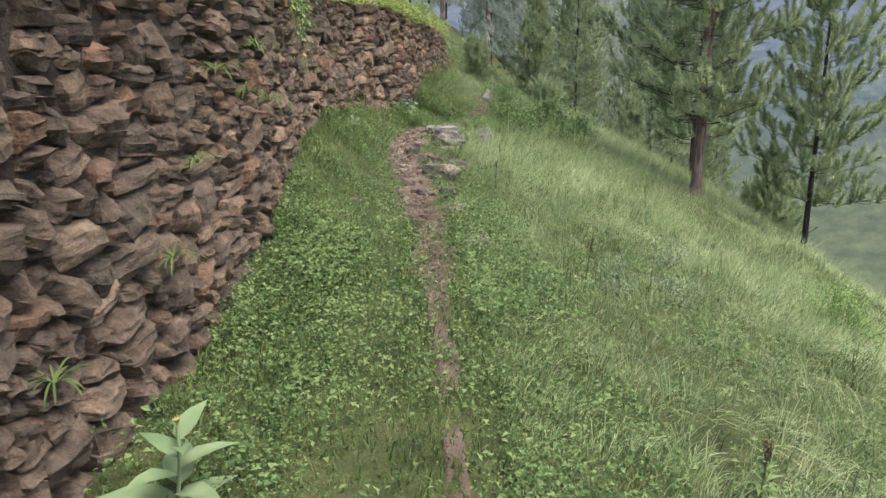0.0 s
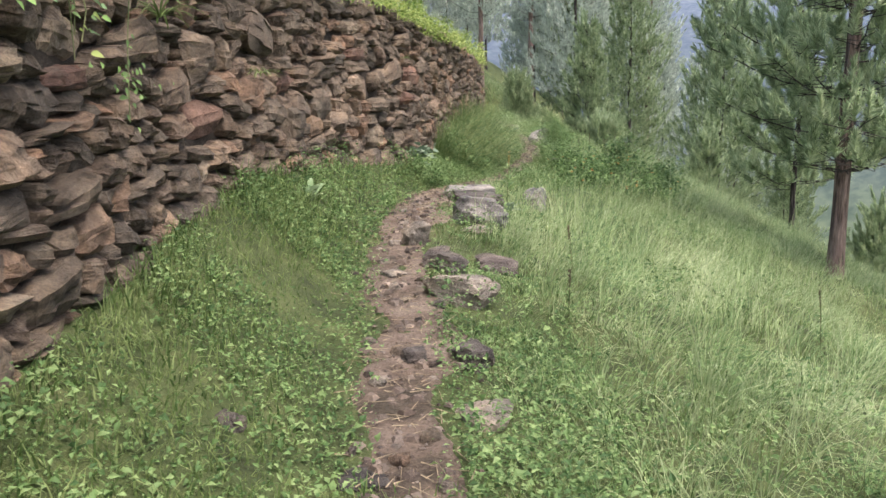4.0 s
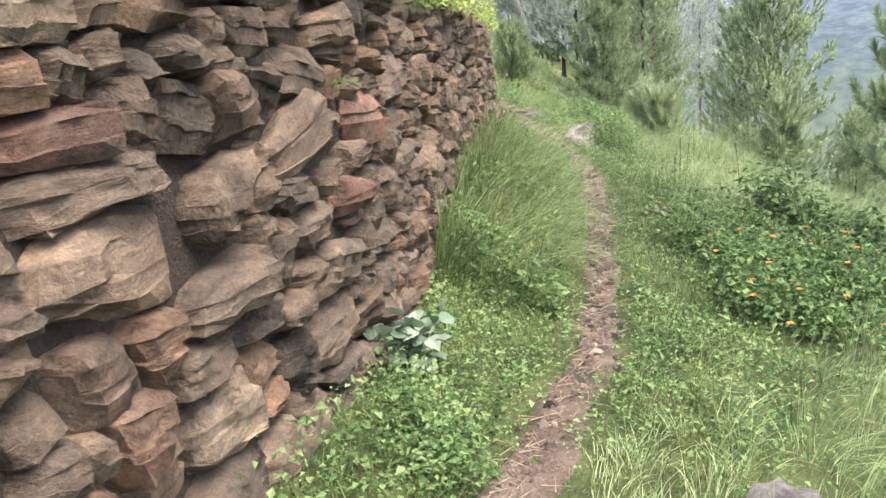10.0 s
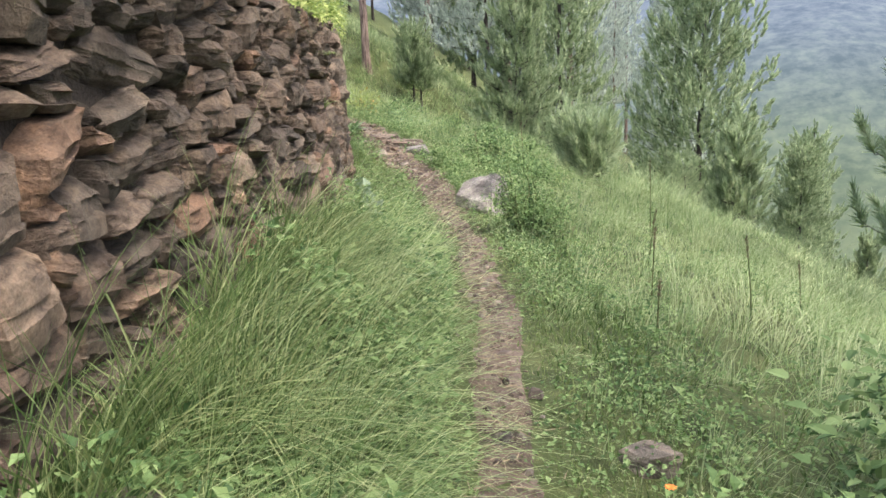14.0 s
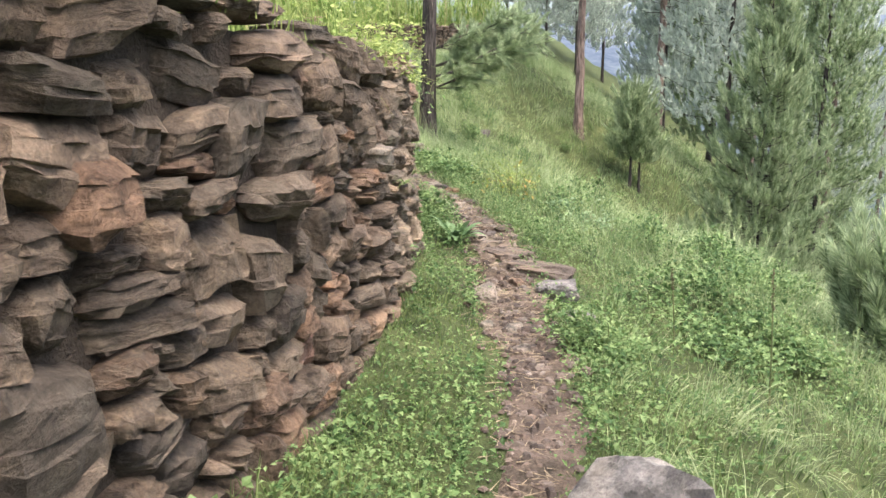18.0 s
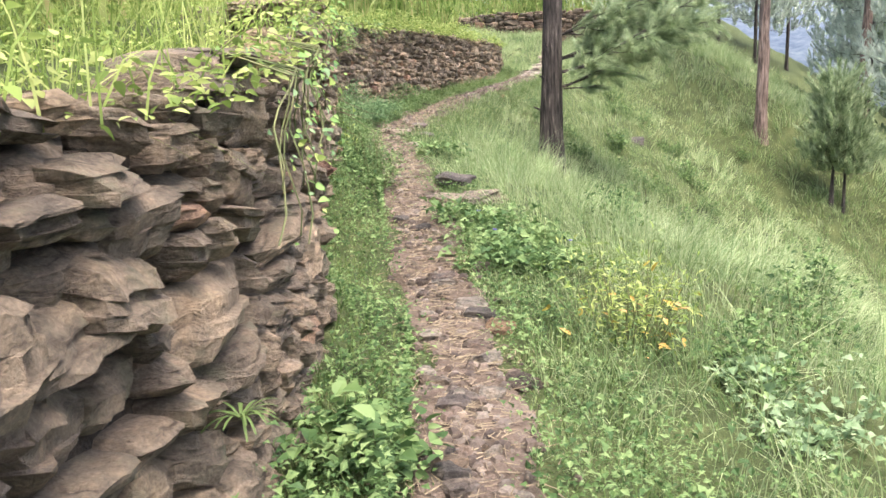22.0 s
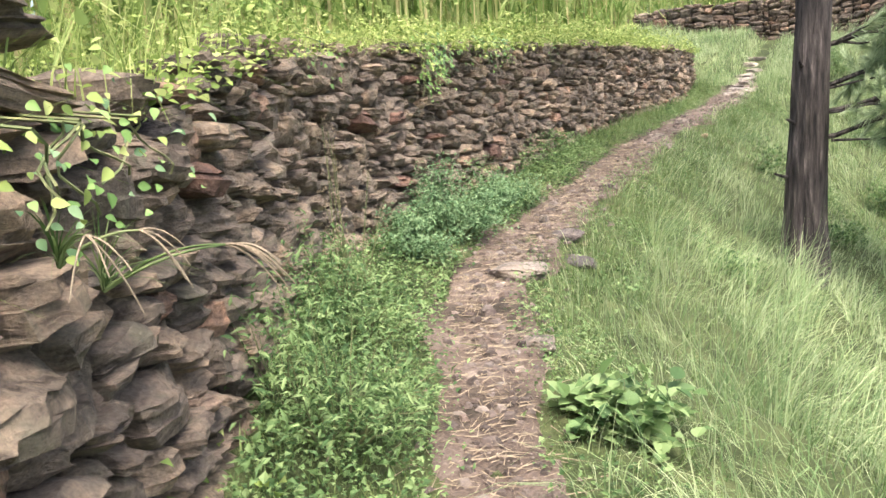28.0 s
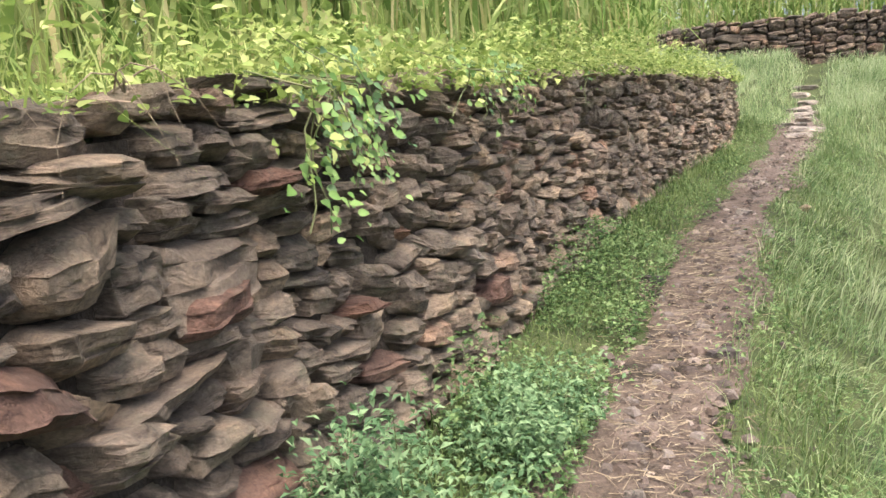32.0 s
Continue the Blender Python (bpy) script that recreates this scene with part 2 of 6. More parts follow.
def bark_mat(name, stops):
    """Long upright plates of bark between dark furrows."""
    m, n, l, b = node_mat(name, 0.9)
    geo = n.new("ShaderNodeNewGeometry")
    mp = n.new("ShaderNodeMapping")
    mp.inputs["Scale"].default_value = (22, 22, 2.6)
    l.new(geo.outputs["Position"], mp.inputs["Vector"])
    a = noise_tex(n, l, 1.0, 6, mp.outputs[0], 0.62)
    r = ramp(n, stops)
    l.new(a.outputs["Fac"], r.inputs[0])
    l.new(r.outputs[0], b.inputs["Base Color"])
    bump = n.new("ShaderNodeBump")
    bump.inputs["Strength"].default_value, bump.inputs["Distance"].default_value = 1.0, 0.06
    l.new(a.outputs["Fac"], bump.inputs["Height"])
    l.new(bump.outputs[0], b.inputs["Normal"])
    return m


M_BARK = bark_mat("pine_bark", [(0.36, (0.012, 0.01, 0.01)), (0.5, (0.042, 0.035, 0.032)), (0.6, (0.075, 0.062, 0.057)), (0.72, (0.2, 0.165, 0.15))])
M_PINKBARK = bark_mat("flaking_pink_bark", [(0.36, (0.05, 0.035, 0.03)), (0.5, (0.16, 0.115, 0.098)), (0.66, (0.3, 0.22, 0.19))])


# ---- mesh helpers ----
def np_mesh(name, verts, faces, mat, smooth=False, rock=None):
    """faces: an array (n, k), or a list of such arrays; rock: each point in its own stone's bed."""
    me = bpy.data.meshes.new(name)
    groups = faces if isinstance(faces, list) else [faces]
    groups = [g for g in groups if len(g)]
    loops = np.concatenate([g.ravel() for g in groups]).astype(np.int32)
    sizes = np.concatenate([np.full(len(g), g.shape[1]) for g in groups]).astype(np.int32)
    me.vertices.add(len(verts))
    me.vertices.foreach_set("co", np.asarray(verts, dtype=np.float32).ravel())
    me.loops.add(len(loops))
    me.loops.foreach_set("vertex_index", loops)
    me.polygons.add(len(sizes))
    me.polygons.foreach_set("loop_start", np.concatenate([[0], np.cumsum(sizes)[:-1]]).astype(np.int32))
    me.polygons.foreach_set("loop_total", sizes)
    me.polygons.foreach_set("use_smooth", np.full(len(sizes), smooth, dtype=bool))
    if rock is not None:
        me.attributes.new("rock", "FLOAT_VECTOR", "POINT").data.foreach_set("vector", np.asarray(rock, dtype=np.float32).ravel())
    me.materials.append(mat)
    me.update(calc_edges=True)
    return me


def part_np(name, me, parent=None, label="", m=None):
    ob = new(name, me)
    if parent is not None:
        ob.parent = parent
    if m is not None:
        ob.matrix_basis = m
    if label:
        ob["label"] = label
    return ob


def thing(name, at, label, category, group="", kind=""):
    e = new(name)
    e.matrix_basis = Matrix.Translation(at)
    return tagged(e, label, category, group, kind)


# ---- plan: the footpath, the terrace wall and the slope ----
PATH_Y = [-40, 2.7, 5.3, 6.7, 7.8, 8.8, 10.2, 11.5, 12.4, 13.3, 14.5, 15.4, 16.4, 17.4, 18.3, 19.4, 21.1, 22.9, 24, 25, 26, 27.2, 28.2, 29.1, 29.9, 31.4, 32.3, 33.4, 34.2, 35, 36.3, 37.5, 40, 44.5, 48, 54, 70]
PATH_X = [0.1, 0.04, -0.06, -0.14, -0.24, -0.36, -0.48, -0.46, -0.44, -0.2, 0.25, 0.38, 0.53, 0.69, 0.82, 0.91, 0.97, 0.85, 0.76, 0.5, 0.28, -0.19, -0.62, -1.15, -1.6, -2.38, -2.8, -3.54, -4.0, -4.2, -4.5, -4.72, -5.08, -5.4, -5.7, -6.3, -8]
PZ_Y = [-40, 4, 7.4, 9, 10.5, 12.6, 15.3, 19, 22, 25.3, 26.1, 27.8, 28.7, 31, 34.5, 36, 41, 45, 47.4, 50.5, 60, 90]
PZ_Z = [-0.2, 0, 0, 0.05, 0.12, 0.12, -0.05, -0.1, -0.2, -0.12, 0.06, 0.1, 0.17, 0.45, 0.72, 0.78, 1.15, 1.45, 1.75, 2.55, 3.6, 6]
WALL_X = [-1.3, -1.25, -1.12, -1.36, -1.22, -1.05, -0.92, -0.63, -0.54, -0.3, 0.0, 0.09, 0.11, 0.05, -0.05, -0.5, -1.1, -2.05, -2.24, -2.46, -4.39, -5.03, -5.25, -5.6, -6.0, -6.25, -6.4]
WALL_Y = [-8, 0, 5.2, 8.4, 10.75, 11.95, 12.6, 14.2, 15.5, 17.5, 19.7, 21.8, 22.5, 24, 25.1, 26.6, 28.0, 28.85, 29.8, 30.5, 33.3, 35.2, 36.5, 37.9, 41.5, 45.2, 46.4]
FOOT_Y = [-8, 4, 5, 6, 7, 8, 9, 10, 11, 12, 13, 14.5, 16, 17.5, 18.5, 20, 21, 22, 23, 24, 25, 26, 27.4, 29.2, 30, 31.2, 32, 34, 36, 38, 42, 45, 47.4, 50.5, 60]
FOOT_Z = [-0.1, 0.02, 0.22, 0.33, 0.42, 0.5, 0.6, 0.64, 0.55, 0.44, 0.36, 0.2, 0.32, 0.5, 0.5, 0.3, 0.1, 0, -0.1, 0, 0.1, 0.1, 0.25, 0.4, 0.65, 0.85, 0.95, 0.98, 0.98, 1.0, 1.3, 1.4, 1.95, 2.8, 3.9]
TOP_Y = [-8, 6, 10.3, 13.4, 16, 18, 20.4, 22.5, 23.9, 25.2, 26.4, 27.5, 28.2, 29.4, 30.3, 31.2, 32.5, 34.2, 36.5, 39, 42, 46.4]
TOP_Z = [2.15, 2.05, 1.92, 1.92, 1.74, 1.68, 1.5, 1.42, 1.32, 1.2, 1.25, 1.42, 1.6, 1.7, 1.72, 1.84, 2.03, 2.12, 2.2, 2.3, 2.35, 2.3]


def smooth_table(ys, vs, width):
    yy = np.arange(-60.0, 120.0, 0.05)
    v = np.interp(yy, ys, vs)
    k = np.hanning(max(3, int(width / 0.05) | 1))
    pad = len(k) // 2
    v = np.convolve(np.pad(v, pad, mode="edge"), k / k.sum(), mode="valid")
    return lambda y: np.interp(y, yy, v)


path_x, path_z = smooth_table(PATH_Y, PATH_X, 1.2), smooth_table(PZ_Y, PZ_Z, 1.2)
wall_x, foot_z, top_z = smooth_table(WALL_Y, WALL_X, 0.4), smooth_table(FOOT_Y, FOOT_Z, 1.0), smooth_table(TOP_Y, TOP_Z, 0.6)


def lumps(x, y):
    """Uneven ground, in metres, from a few crossed waves."""
    return 0.03 * np.sin(2.1 * x + 1.3 * y) + 0.025 * np.sin(3.7 * x - 2.9 * y + 1) + 0.02 * np.sin(5.3 * y + 4.1 * x + 2)


def ground(x, y):
    """Height of the ground at x, y (arrays)."""
    x, y = np.broadcast_arrays(np.asarray(x, float), np.asarray(y, float))
    xp, zp, xw = path_x(y), path_z(y), wall_x(y)
    slant = 1 / np.sqrt(1 + ((path_x(y + 0.5) - path_x(y - 0.5))) ** 2)
    u = (x - xp) * slant
    v = np.maximum(u - 0.25 - 2.6 * np.clip((y - 46.5) / 4, 0, 1), 0)
    near = np.where(v < 8, 0.25 * v + 0.03 * v * v, 3.92 + 0.73 * (v - 8))
    steep = 0.62 * v
    k = np.clip((y - 31) / 6, 0, 1)
    drop = near * (1 - k) + steep * k
    drop = np.minimum(drop, 130)
    a = np.clip((xp - 0.2 - x) / np.maximum(xp - 0.2 - xw, 0.1), 0, 1)
    rise = (foot_z(y) - zp) * a ** 1.3
    far = np.clip(np.abs(v) / 0.6, 0, 1)
    drop = drop - 0.16 * np.sin(1.9 * x + 0.7 * y) * np.sin(1.3 * y - 0.8 * x + 1) * np.clip((v - 0.8) / 2, 0, 1) * np.clip((y - 25) / 4, 0, 1)
    z = np.where(u > 0, zp - drop + far * lumps(x, y) * (1 + 0.15 * np.minimum(v, 12)), zp + rise + 0.5 * a * lumps(x, y))
    back = np.maximum(xw - 0.25 - x, 0)
    end = np.clip((y - 46.0) / 0.25, 0, 1)
    terrace = (top_z(y) - 0.08) * (1 - end) + (zp + 0.25) * end + np.minimum(back, 40) * 0.1 + lumps(x * 0.7, y)
    return np.where(x < xw - 0.25, terrace, z)


# ---- ground sheet ----
rows_y = np.concatenate([[-900, -500, -250, -120, -60, -30, -15, -8], np.arange(-4, 50, 0.12), np.arange(50, 64, 0.5), [66, 70, 76, 84, 95, 110, 140, 200, 320, 600, 1200]])
back_off = np.array([900, 400, 150, 60, 30, 18, 12, 8, 6, 4.5, 3.5, 2.8, 2.2, 1.7, 1.3, 1.0, 0.7, 0.5, 0.36, 0.26])
mid = np.linspace(0, 1, 14)
right_off = np.concatenate([np.arange(0, 5, 0.16), np.arange(5, 12, 0.45), [13, 15, 18, 22, 27, 34, 45, 60, 80, 120, 180, 300, 600, 1200]])
Y = rows_y[:, None]
xw, xp = wall_x(Y), path_x(Y)
X = np.concatenate([xw - back_off[None], xw - 0.2 + (xp - 0.1 - xw + 0.2) * mid[None], xp + right_off[None]], axis=1)
YY = np.broadcast_to(Y, X.shape)
Z = ground(X, YY)
nr, nc = X.shape
idx = np.arange(nr * nc).reshape(nr, nc)
quads = np.stack([idx[:-1, :-1], idx[:-1, 1:], idx[1:, 1:], idx[1:, :-1]], -1).reshape(-1, 4)
ground_ob = tagged(part_np("ground", np_mesh("ground", np.stack([X, YY, Z], -1).reshape(-1, 3), quads, M_GROUND, True)), "grassy hillside soil falling away below a terrace", "ground", kind="structure")

# footpath: a thin sheet of trodden earth with a ragged edge
py = np.arange(-6, 47, 0.06)
width = np.interp(py, [-6, 3, 5, 7, 9, 12, 13.5, 17, 22, 24.5, 26, 28, 31, 34, 38, 47], [0.045, 0.05, 0.085, 0.19, 0.22, 0.19, 0.1, 0.1, 0.12, 0.2, 0.22, 0.21, 0.22, 0.3, 0.3, 0.26])
jl = np.convolve(rng.normal(0, 1, len(py) + 16), np.hanning(17) / 8, "valid") * 0.17
jr = np.convolve(rng.normal(0, 1, len(py) + 16), np.hanning(17) / 8, "valid") * 0.17
jl, jr = jl * np.minimum(1, width / 0.2), jr * np.minimum(1, width / 0.2)
across = np.array([-1.25, -0.9, -0.5, 0, 0.5, 0.9, 1.25])
px = path_x(py)[:, None] + across[None] * width[:, None] + np.where(across < 0, -1, 1)[None] * np.where(across[None] < 0, jl[:, None], jr[:, None]) * np.abs(across)[None]
pyy = np.broadcast_to(py[:, None], px.shape)
lift = np.array([-0.03, 0.012, 0.012, 0.006, 0.012, 0.012, -0.03])
pz = ground(px, pyy) + lift[None] + 0.006 * rng.normal(0, 1, px.shape)
pz -= (np.clip((5.5 - pyy) / 2, 0, 1) * (0.006 + 0.014 * np.sin(3.1 * pyy + 1) * np.sin(7.3 * pyy)))
pi = np.arange(px.size).reshape(px.shape)
pq = np.stack([pi[:-1, :-1], pi[:-1, 1:], pi[1:, 1:], pi[1:, :-1]], -1).reshape(-1, 4)
footpath = tagged(part_np("footpath", np_mesh("footpath", np.stack([px, pyy, pz], -1).reshape(-1, 3), pq, M_DIRT, True)), "narrow trodden reddish earth footpath with litter", "path", kind="structure")


# ---- rubble stones ----
def rock_mesh(name, seed, mat, cuts=7, n=4, rough=0.07, square=0.93, bed=(0.3, 0.3, 0.15)):
    """An angular stone in a unit box: points on a ball pushed out to random planes, then roughened."""
    r = np.random.default_rng(seed)
    g = np.linspace(-1, 1, n + 1)
    vs, fs, seen = [], [], {}

    def vid(p):
        k = tuple(np.round(p, 4))
        if k not in seen:
            seen[k] = len(vs)
            vs.append(p)
        return seen[k]
    for ax in range(3):
        for sg in (-1, 1):
            for i in range(n):
                for j in range(n):
                    q = []
                    for a, b in ((i, j), (i + 1, j), (i + 1, j + 1), (i, j + 1)):
                        p = np.zeros(3)
                        p[ax], p[(ax + 1) % 3], p[(ax + 2) % 3] = sg, g[a], g[b]
                        q.append(vid(p))
                    fs.append(q if sg > 0 else q[::-1])
    v = np.array(vs)
    inner = np.abs(v) < 0.99
    v = np.where(inner, v + r.normal(0, 0.16 / n, v.shape), v)
    planes, dist = [], []
    for ax in range(3):
        for sg in (-1, 1):
            p = np.zeros(3)
            p[ax] = sg
            planes.append(p + r.normal(0, 0.13, 3))
            dist.append(r.uniform(0.82, 1.0))
    for _ in range(cuts):
        p = r.normal(0, 1, 3)
        p /= np.linalg.norm(p)
        planes.append(p)
        dist.append(r.uniform(square, square + 0.3) * (0.75 + 0.35 * np.abs(p).sum() / 1.73))
    P = np.array(planes)
    P /= np.linalg.norm(P, axis=1)[:, None]
    dot = v @ P.T
    t = np.where(dot > 1e-3, np.array(dist)[None] / np.maximum(dot, 1e-3), 9).min(1)
    v = v * np.minimum(t, 1.0)[:, None]
    off = np.array([noise.noise(Vector((p * 2.1 + seed * 7.1).tolist())) + 0.5 * noise.noise(Vector((p * 5.3 + seed * 3.7).tolist())) for p in v]) * rough
    ledge = np.array([noise.noise(Vector((p[0] * 1.2 + seed, p[1] * 1.2, p[2] * 6.0 + seed * 3.3))) for p in v]) * rough * 1.2
    v = v * (1 + off[:, None]) * np.stack([1 + ledge, 1 + ledge, np.ones(len(v))], -1)
    v[:, 2] *= 1 + r.uniform(-0.3, 0.3) * v[:, 0]
    v[:, 0] += r.uniform(-0.22, 0.22) * v[:, 2]
    v = v / np.abs(v).max(0)[None] * 0.5
    return np_mesh(name, v, np.array(fs), mat, rock=v * np.array(bed) + seed * 0.37)


def slab_mesh(name, seed, mat, nx=6, nd=3, layers=5, steps=(0.05, 0.09, 0.13)):
    """A split schist stone in a unit box: beds of uneven reach, one over the other, with broken corners."""
    r = np.random.default_rng(seed)
    cut = np.sort(np.linspace(-1, 1, layers + 1)[1:-1] + r.uniform(-0.5, 0.5, layers - 1) * 1.4 / layers)
    gz = np.concatenate([[-1], np.stack([cut - 0.025, cut + 0.025], 1).ravel(), [1]])
    bed_of = np.repeat(np.arange(layers), 2)
    grids = (np.linspace(-1, 1, nx + 1) + np.pad(r.uniform(-0.5, 0.5, nx - 1) / nx, 1), np.linspace(-1, 1, nd + 1), gz)
    keys, fs, vs, beds = {}, [], [], []

    def vid(k):
        if k not in keys:
            keys[k] = len(vs)
            vs.append([grids[a][k[a]] for a in range(3)])
            beds.append(bed_of[k[2]])
        return keys[k]
    for ax in range(3):
        a1, a2 = (ax + 1) % 3, (ax + 2) % 3
        for sg in (0, len(grids[ax]) - 1):
            for i in range(len(grids[a1]) - 1):
                for j in range(len(grids[a2]) - 1):
                    q = []
                    for p1, p2 in ((i, j), (i + 1, j), (i + 1, j + 1), (i, j + 1)):
                        k = [0, 0, 0]
                        k[ax], k[a1], k[a2] = sg, p1, p2
                        q.append(vid(tuple(k)))
                    fs.append(q if sg else q[::-1])
    v, beds = np.array(vs, float), np.array(beds)
    edge = np.clip((np.maximum(np.abs(v[:, 0]), np.abs(v[:, 2])) - 0.55) / 0.45, 0, 1) ** 2
    # broken corners: planes seen from the front, a few slanting back
    planes, dist = [], []
    for _ in range(8):
        a = r.uniform(0, 6.28)
        p = np.array([math.cos(a), r.normal(0, 0.3), math.sin(a)])
        p /= np.linalg.norm(p)
        planes.append(p)
        dist.append(r.uniform(0.78, 1.04) * (abs(math.cos(a)) + abs(math.sin(a))) * 0.9)
    for sg in (-1, 1):
        p = np.array([r.normal(0, 0.22), sg, r.normal(0, 0.2)])
        planes.append(p / np.linalg.norm(p))
        dist.append(r.uniform(0.8, 0.95))
    dot = v @ np.array(planes).T
    t = np.where(dot > 1e-3, np.array(dist)[None] / np.maximum(dot, 1e-3), 9).min(1)
    v = v * np.minimum(t, 1.0)[:, None]
    step = r.choice(steps)
    reach = 1 + r.uniform(-1, 0.4, layers)[beds] * step
    jag = np.array([noise.noise(Vector((p[0] * 2.6 + seed * 1.3, p[1] * 2.2, b * 5.7))) + 0.6 * noise.noise(Vector((p[0] * 6.1 + seed, p[1] * 5.0 + 3, b * 3.1))) for p, b in zip(v, beds)])
    v[:, 1] *= reach + 0.2 * jag - 0.18 * edge
    v[:, 0] *= 1 + (reach - 1) * 0.8 + 0.06 * np.roll(jag, 7)
    v[:, 2] += 0.13 * np.array([noise.noise(Vector((p[0] * 1.9 + seed * 3.1, p[1] * 1.9, p[2] * 1.2))) + 0.7 * noise.noise(Vector((p[0] * 4.7 + seed, p[1] * 4, p[2] * 2))) for p in v])
    v[:, 2] *= 1 + r.uniform(-0.3, 0.3) * v[:, 0]
    v[:, 2] += r.uniform(-0.2, 0.2) * v[:, 0]
    v[:, 0] += r.uniform(-0.22, 0.22) * v[:, 2]
    v = v / np.abs(v).max(0)[None] * 0.5
    bed = v.copy()
    bed[:, 2] -= r.uniform(-0.2, 0.2) * v[:, 0]
    return np_mesh(name, v, np.array(fs), mat, rock=bed * np.array([0.3, 0.3, 0.13]) + seed * 0.37)


STONES = [slab_mesh("stone", i + 1, M_STONE, 4, 2, 3, (0.02, 0.04, 0.08)) for i in range(36)]
REDS = [slab_mesh("stone", i + 201, M_RED, 6, 3, 3, (0.02, 0.05)) for i in range(5)]
WHITES = [slab_mesh("stone", i + 221, M_WHITE) for i in range(4)]
# stones that stand out by colour: y, z, shape
ACCENTS = [(28.85, 1.42, REDS[2]), (35.5, 1.3, REDS[0]), (34.7, 1.2, REDS[1]), (9.0, 1.0, REDS[2]), (12.2, 1.4, REDS[3]), (10.5, 1.2, REDS[4]), (16.6, 0.9, REDS[0]), (34.2, 1.55, REDS[2]), (22.8, 0.25, REDS[3]), (5.5, 0.9, REDS[1]), (7.4, 1.3, REDS[3])]
# large stones that can be told one by one: y, z, width, height, shape
FEATURES = [(9.7, 1.17, 0.42, 0.18, 2), (9.72, 0.97, 0.38, 0.14, 5), (10.53, 0.93, 0.33, 0.22, 9), (11.2, 1.03, 0.45, 0.26, 12), (11.4, 1.39, 0.3, 0.11, 4), (11.66, 0.86, 0.42, 0.2, 7), (11.66, 1.5, 0.3, 0.12, 15), (12.8, 1.2, 0.3, 0.24, 21), (12.92, 1.45, 0.28, 0.16, 3), (13.85, 1.62, 0.38, 0.15, 11), (14.4, 1.47, 0.34, 0.12, 17), (20.32, 0.85, 0.34, 0.17, 6), (20.35, 0.43, 0.48, 0.23, 13)]
FEATURES += [(20.36, 1.04, 0.34, 0.14, 19), (20.66, 1.18, 0.4, 0.13, 1), (21.61, 0.94, 0.26, 0.17, 23), (22.3, 1.02, 0.26, 0.27, 26), (22.56, 0.82, 0.37, 0.17, 8), (22.63, 1.14, 0.4, 0.16, 10), (22.71, 0.99, 0.36, 0.19, 27), (22.67, 1.3, 0.46, 0.14, 30), (23.1, 1.18, 0.26, 0.19, 31), (23.6, 1.06, 0.26, 0.15, 33), (24.32, 1.22, 0.3, 0.14, 35)]
DARK_FEATURES = [(25.6, 0.93, 0.22, 0.18, 1), (25.71, 1.07, 0.3, 0.08, 4), (25.96, 0.9, 0.28, 0.16, 7), (25.95, 1.12, 0.3, 0.1, 10), (27.34, 1.22, 0.2, 0.1, 3), (30.63, 1.42, 0.26, 0.15, 12), (30.77, 1.55, 0.24, 0.11, 15), (31.3, 1.72, 0.28, 0.1, 18), (31.72, 1.75, 0.28, 0.09, 20), (34.38, 2.0, 0.28, 0.08, 9), (35.44, 1.86, 0.2, 0.08, 22), (34.35, 1.5, 0.24, 0.1, 6)]
DARKS = [slab_mesh("stone", i + 101, M_DARKSTONE, 4, 2, 3, (0.03, 0.06, 0.1)) for i in range(24)]
FINE = dict(zip([me.name for me in STONES + DARKS], [slab_mesh("stone", i + 1, M_STONE, 7, 3, 4, (0.02, 0.04, 0.08)) for i in range(36)] + [slab_mesh("stone", i + 101, M_DARKSTONE, 7, 3, 4, (0.03, 0.06, 0.1)) for i in range(24)]))


def arc(xx, yy):
    return np.concatenate([[0], np.cumsum(np.hypot(np.diff(xx), np.diff(yy)))])


def rubble(length, height_at, base_at, r, mean_w, mean_h):
    """Pack stones of random width and height on the lowest free spot. Returns s0, s1, z0, z1 of each."""
    step = 0.02
    n = int(length / step)
    line = np.array([base_at(i * step) for i in range(n)])
    goal = np.array([height_at(i * step) for i in range(n)])
    out = []
    while True:
        gap = np.where(line < goal, line, 99)
        i = int(gap.argmin())
        if gap[i] > 90:
            break
        a = b = i
        while a > 0 and line[a - 1] <= line[i] + 0.025:
            a -= 1
        while b < n - 1 and line[b + 1] <= line[i] + 0.025:
            b += 1
        room = b - a + 1
        big = r.random() < 0.2
        w = int(np.clip(r.lognormal(math.log(mean_w), 0.4), 0.08, 0.5) * (1.5 if big else 1) / step)
        w = min(w, int(0.56 / step))
        h = float(np.clip(r.lognormal(math.log(mean_h), 0.36), 0.045, 0.24) * (1.6 if big else 1))
        if room < 3:
            line[a:b + 1] += 0.03
            continue
        if w > room - 4:
            w = room
        lo = a if r.random() < 0.6 else b - w + 1
        z0 = line[lo:lo + w].mean()
        h = min(h, w * step * 0.78, 0.1 + 0.3 * w * step, goal[i] - line[i] + 0.06)
        out.append((lo * step, (lo + w) * step, z0, z0 + h))
        line[lo:lo + w] = z0 + h
    return out


def stone_matrix(c, tangent, w, d, h, r, roll=0.0):
    tx, ty = tangent
    m = Matrix(((tx, -ty, 0), (ty, tx, 0), (0, 0, 1))).to_4x4()
    turn = Euler((r.normal(0, 0.06), roll + r.normal(0, 0.07), r.normal(0, 0.07))).to_matrix().to_4x4()
    return Matrix.Translation(c) @ m @ turn @ Matrix.Diagonal((w, d, h, 1))


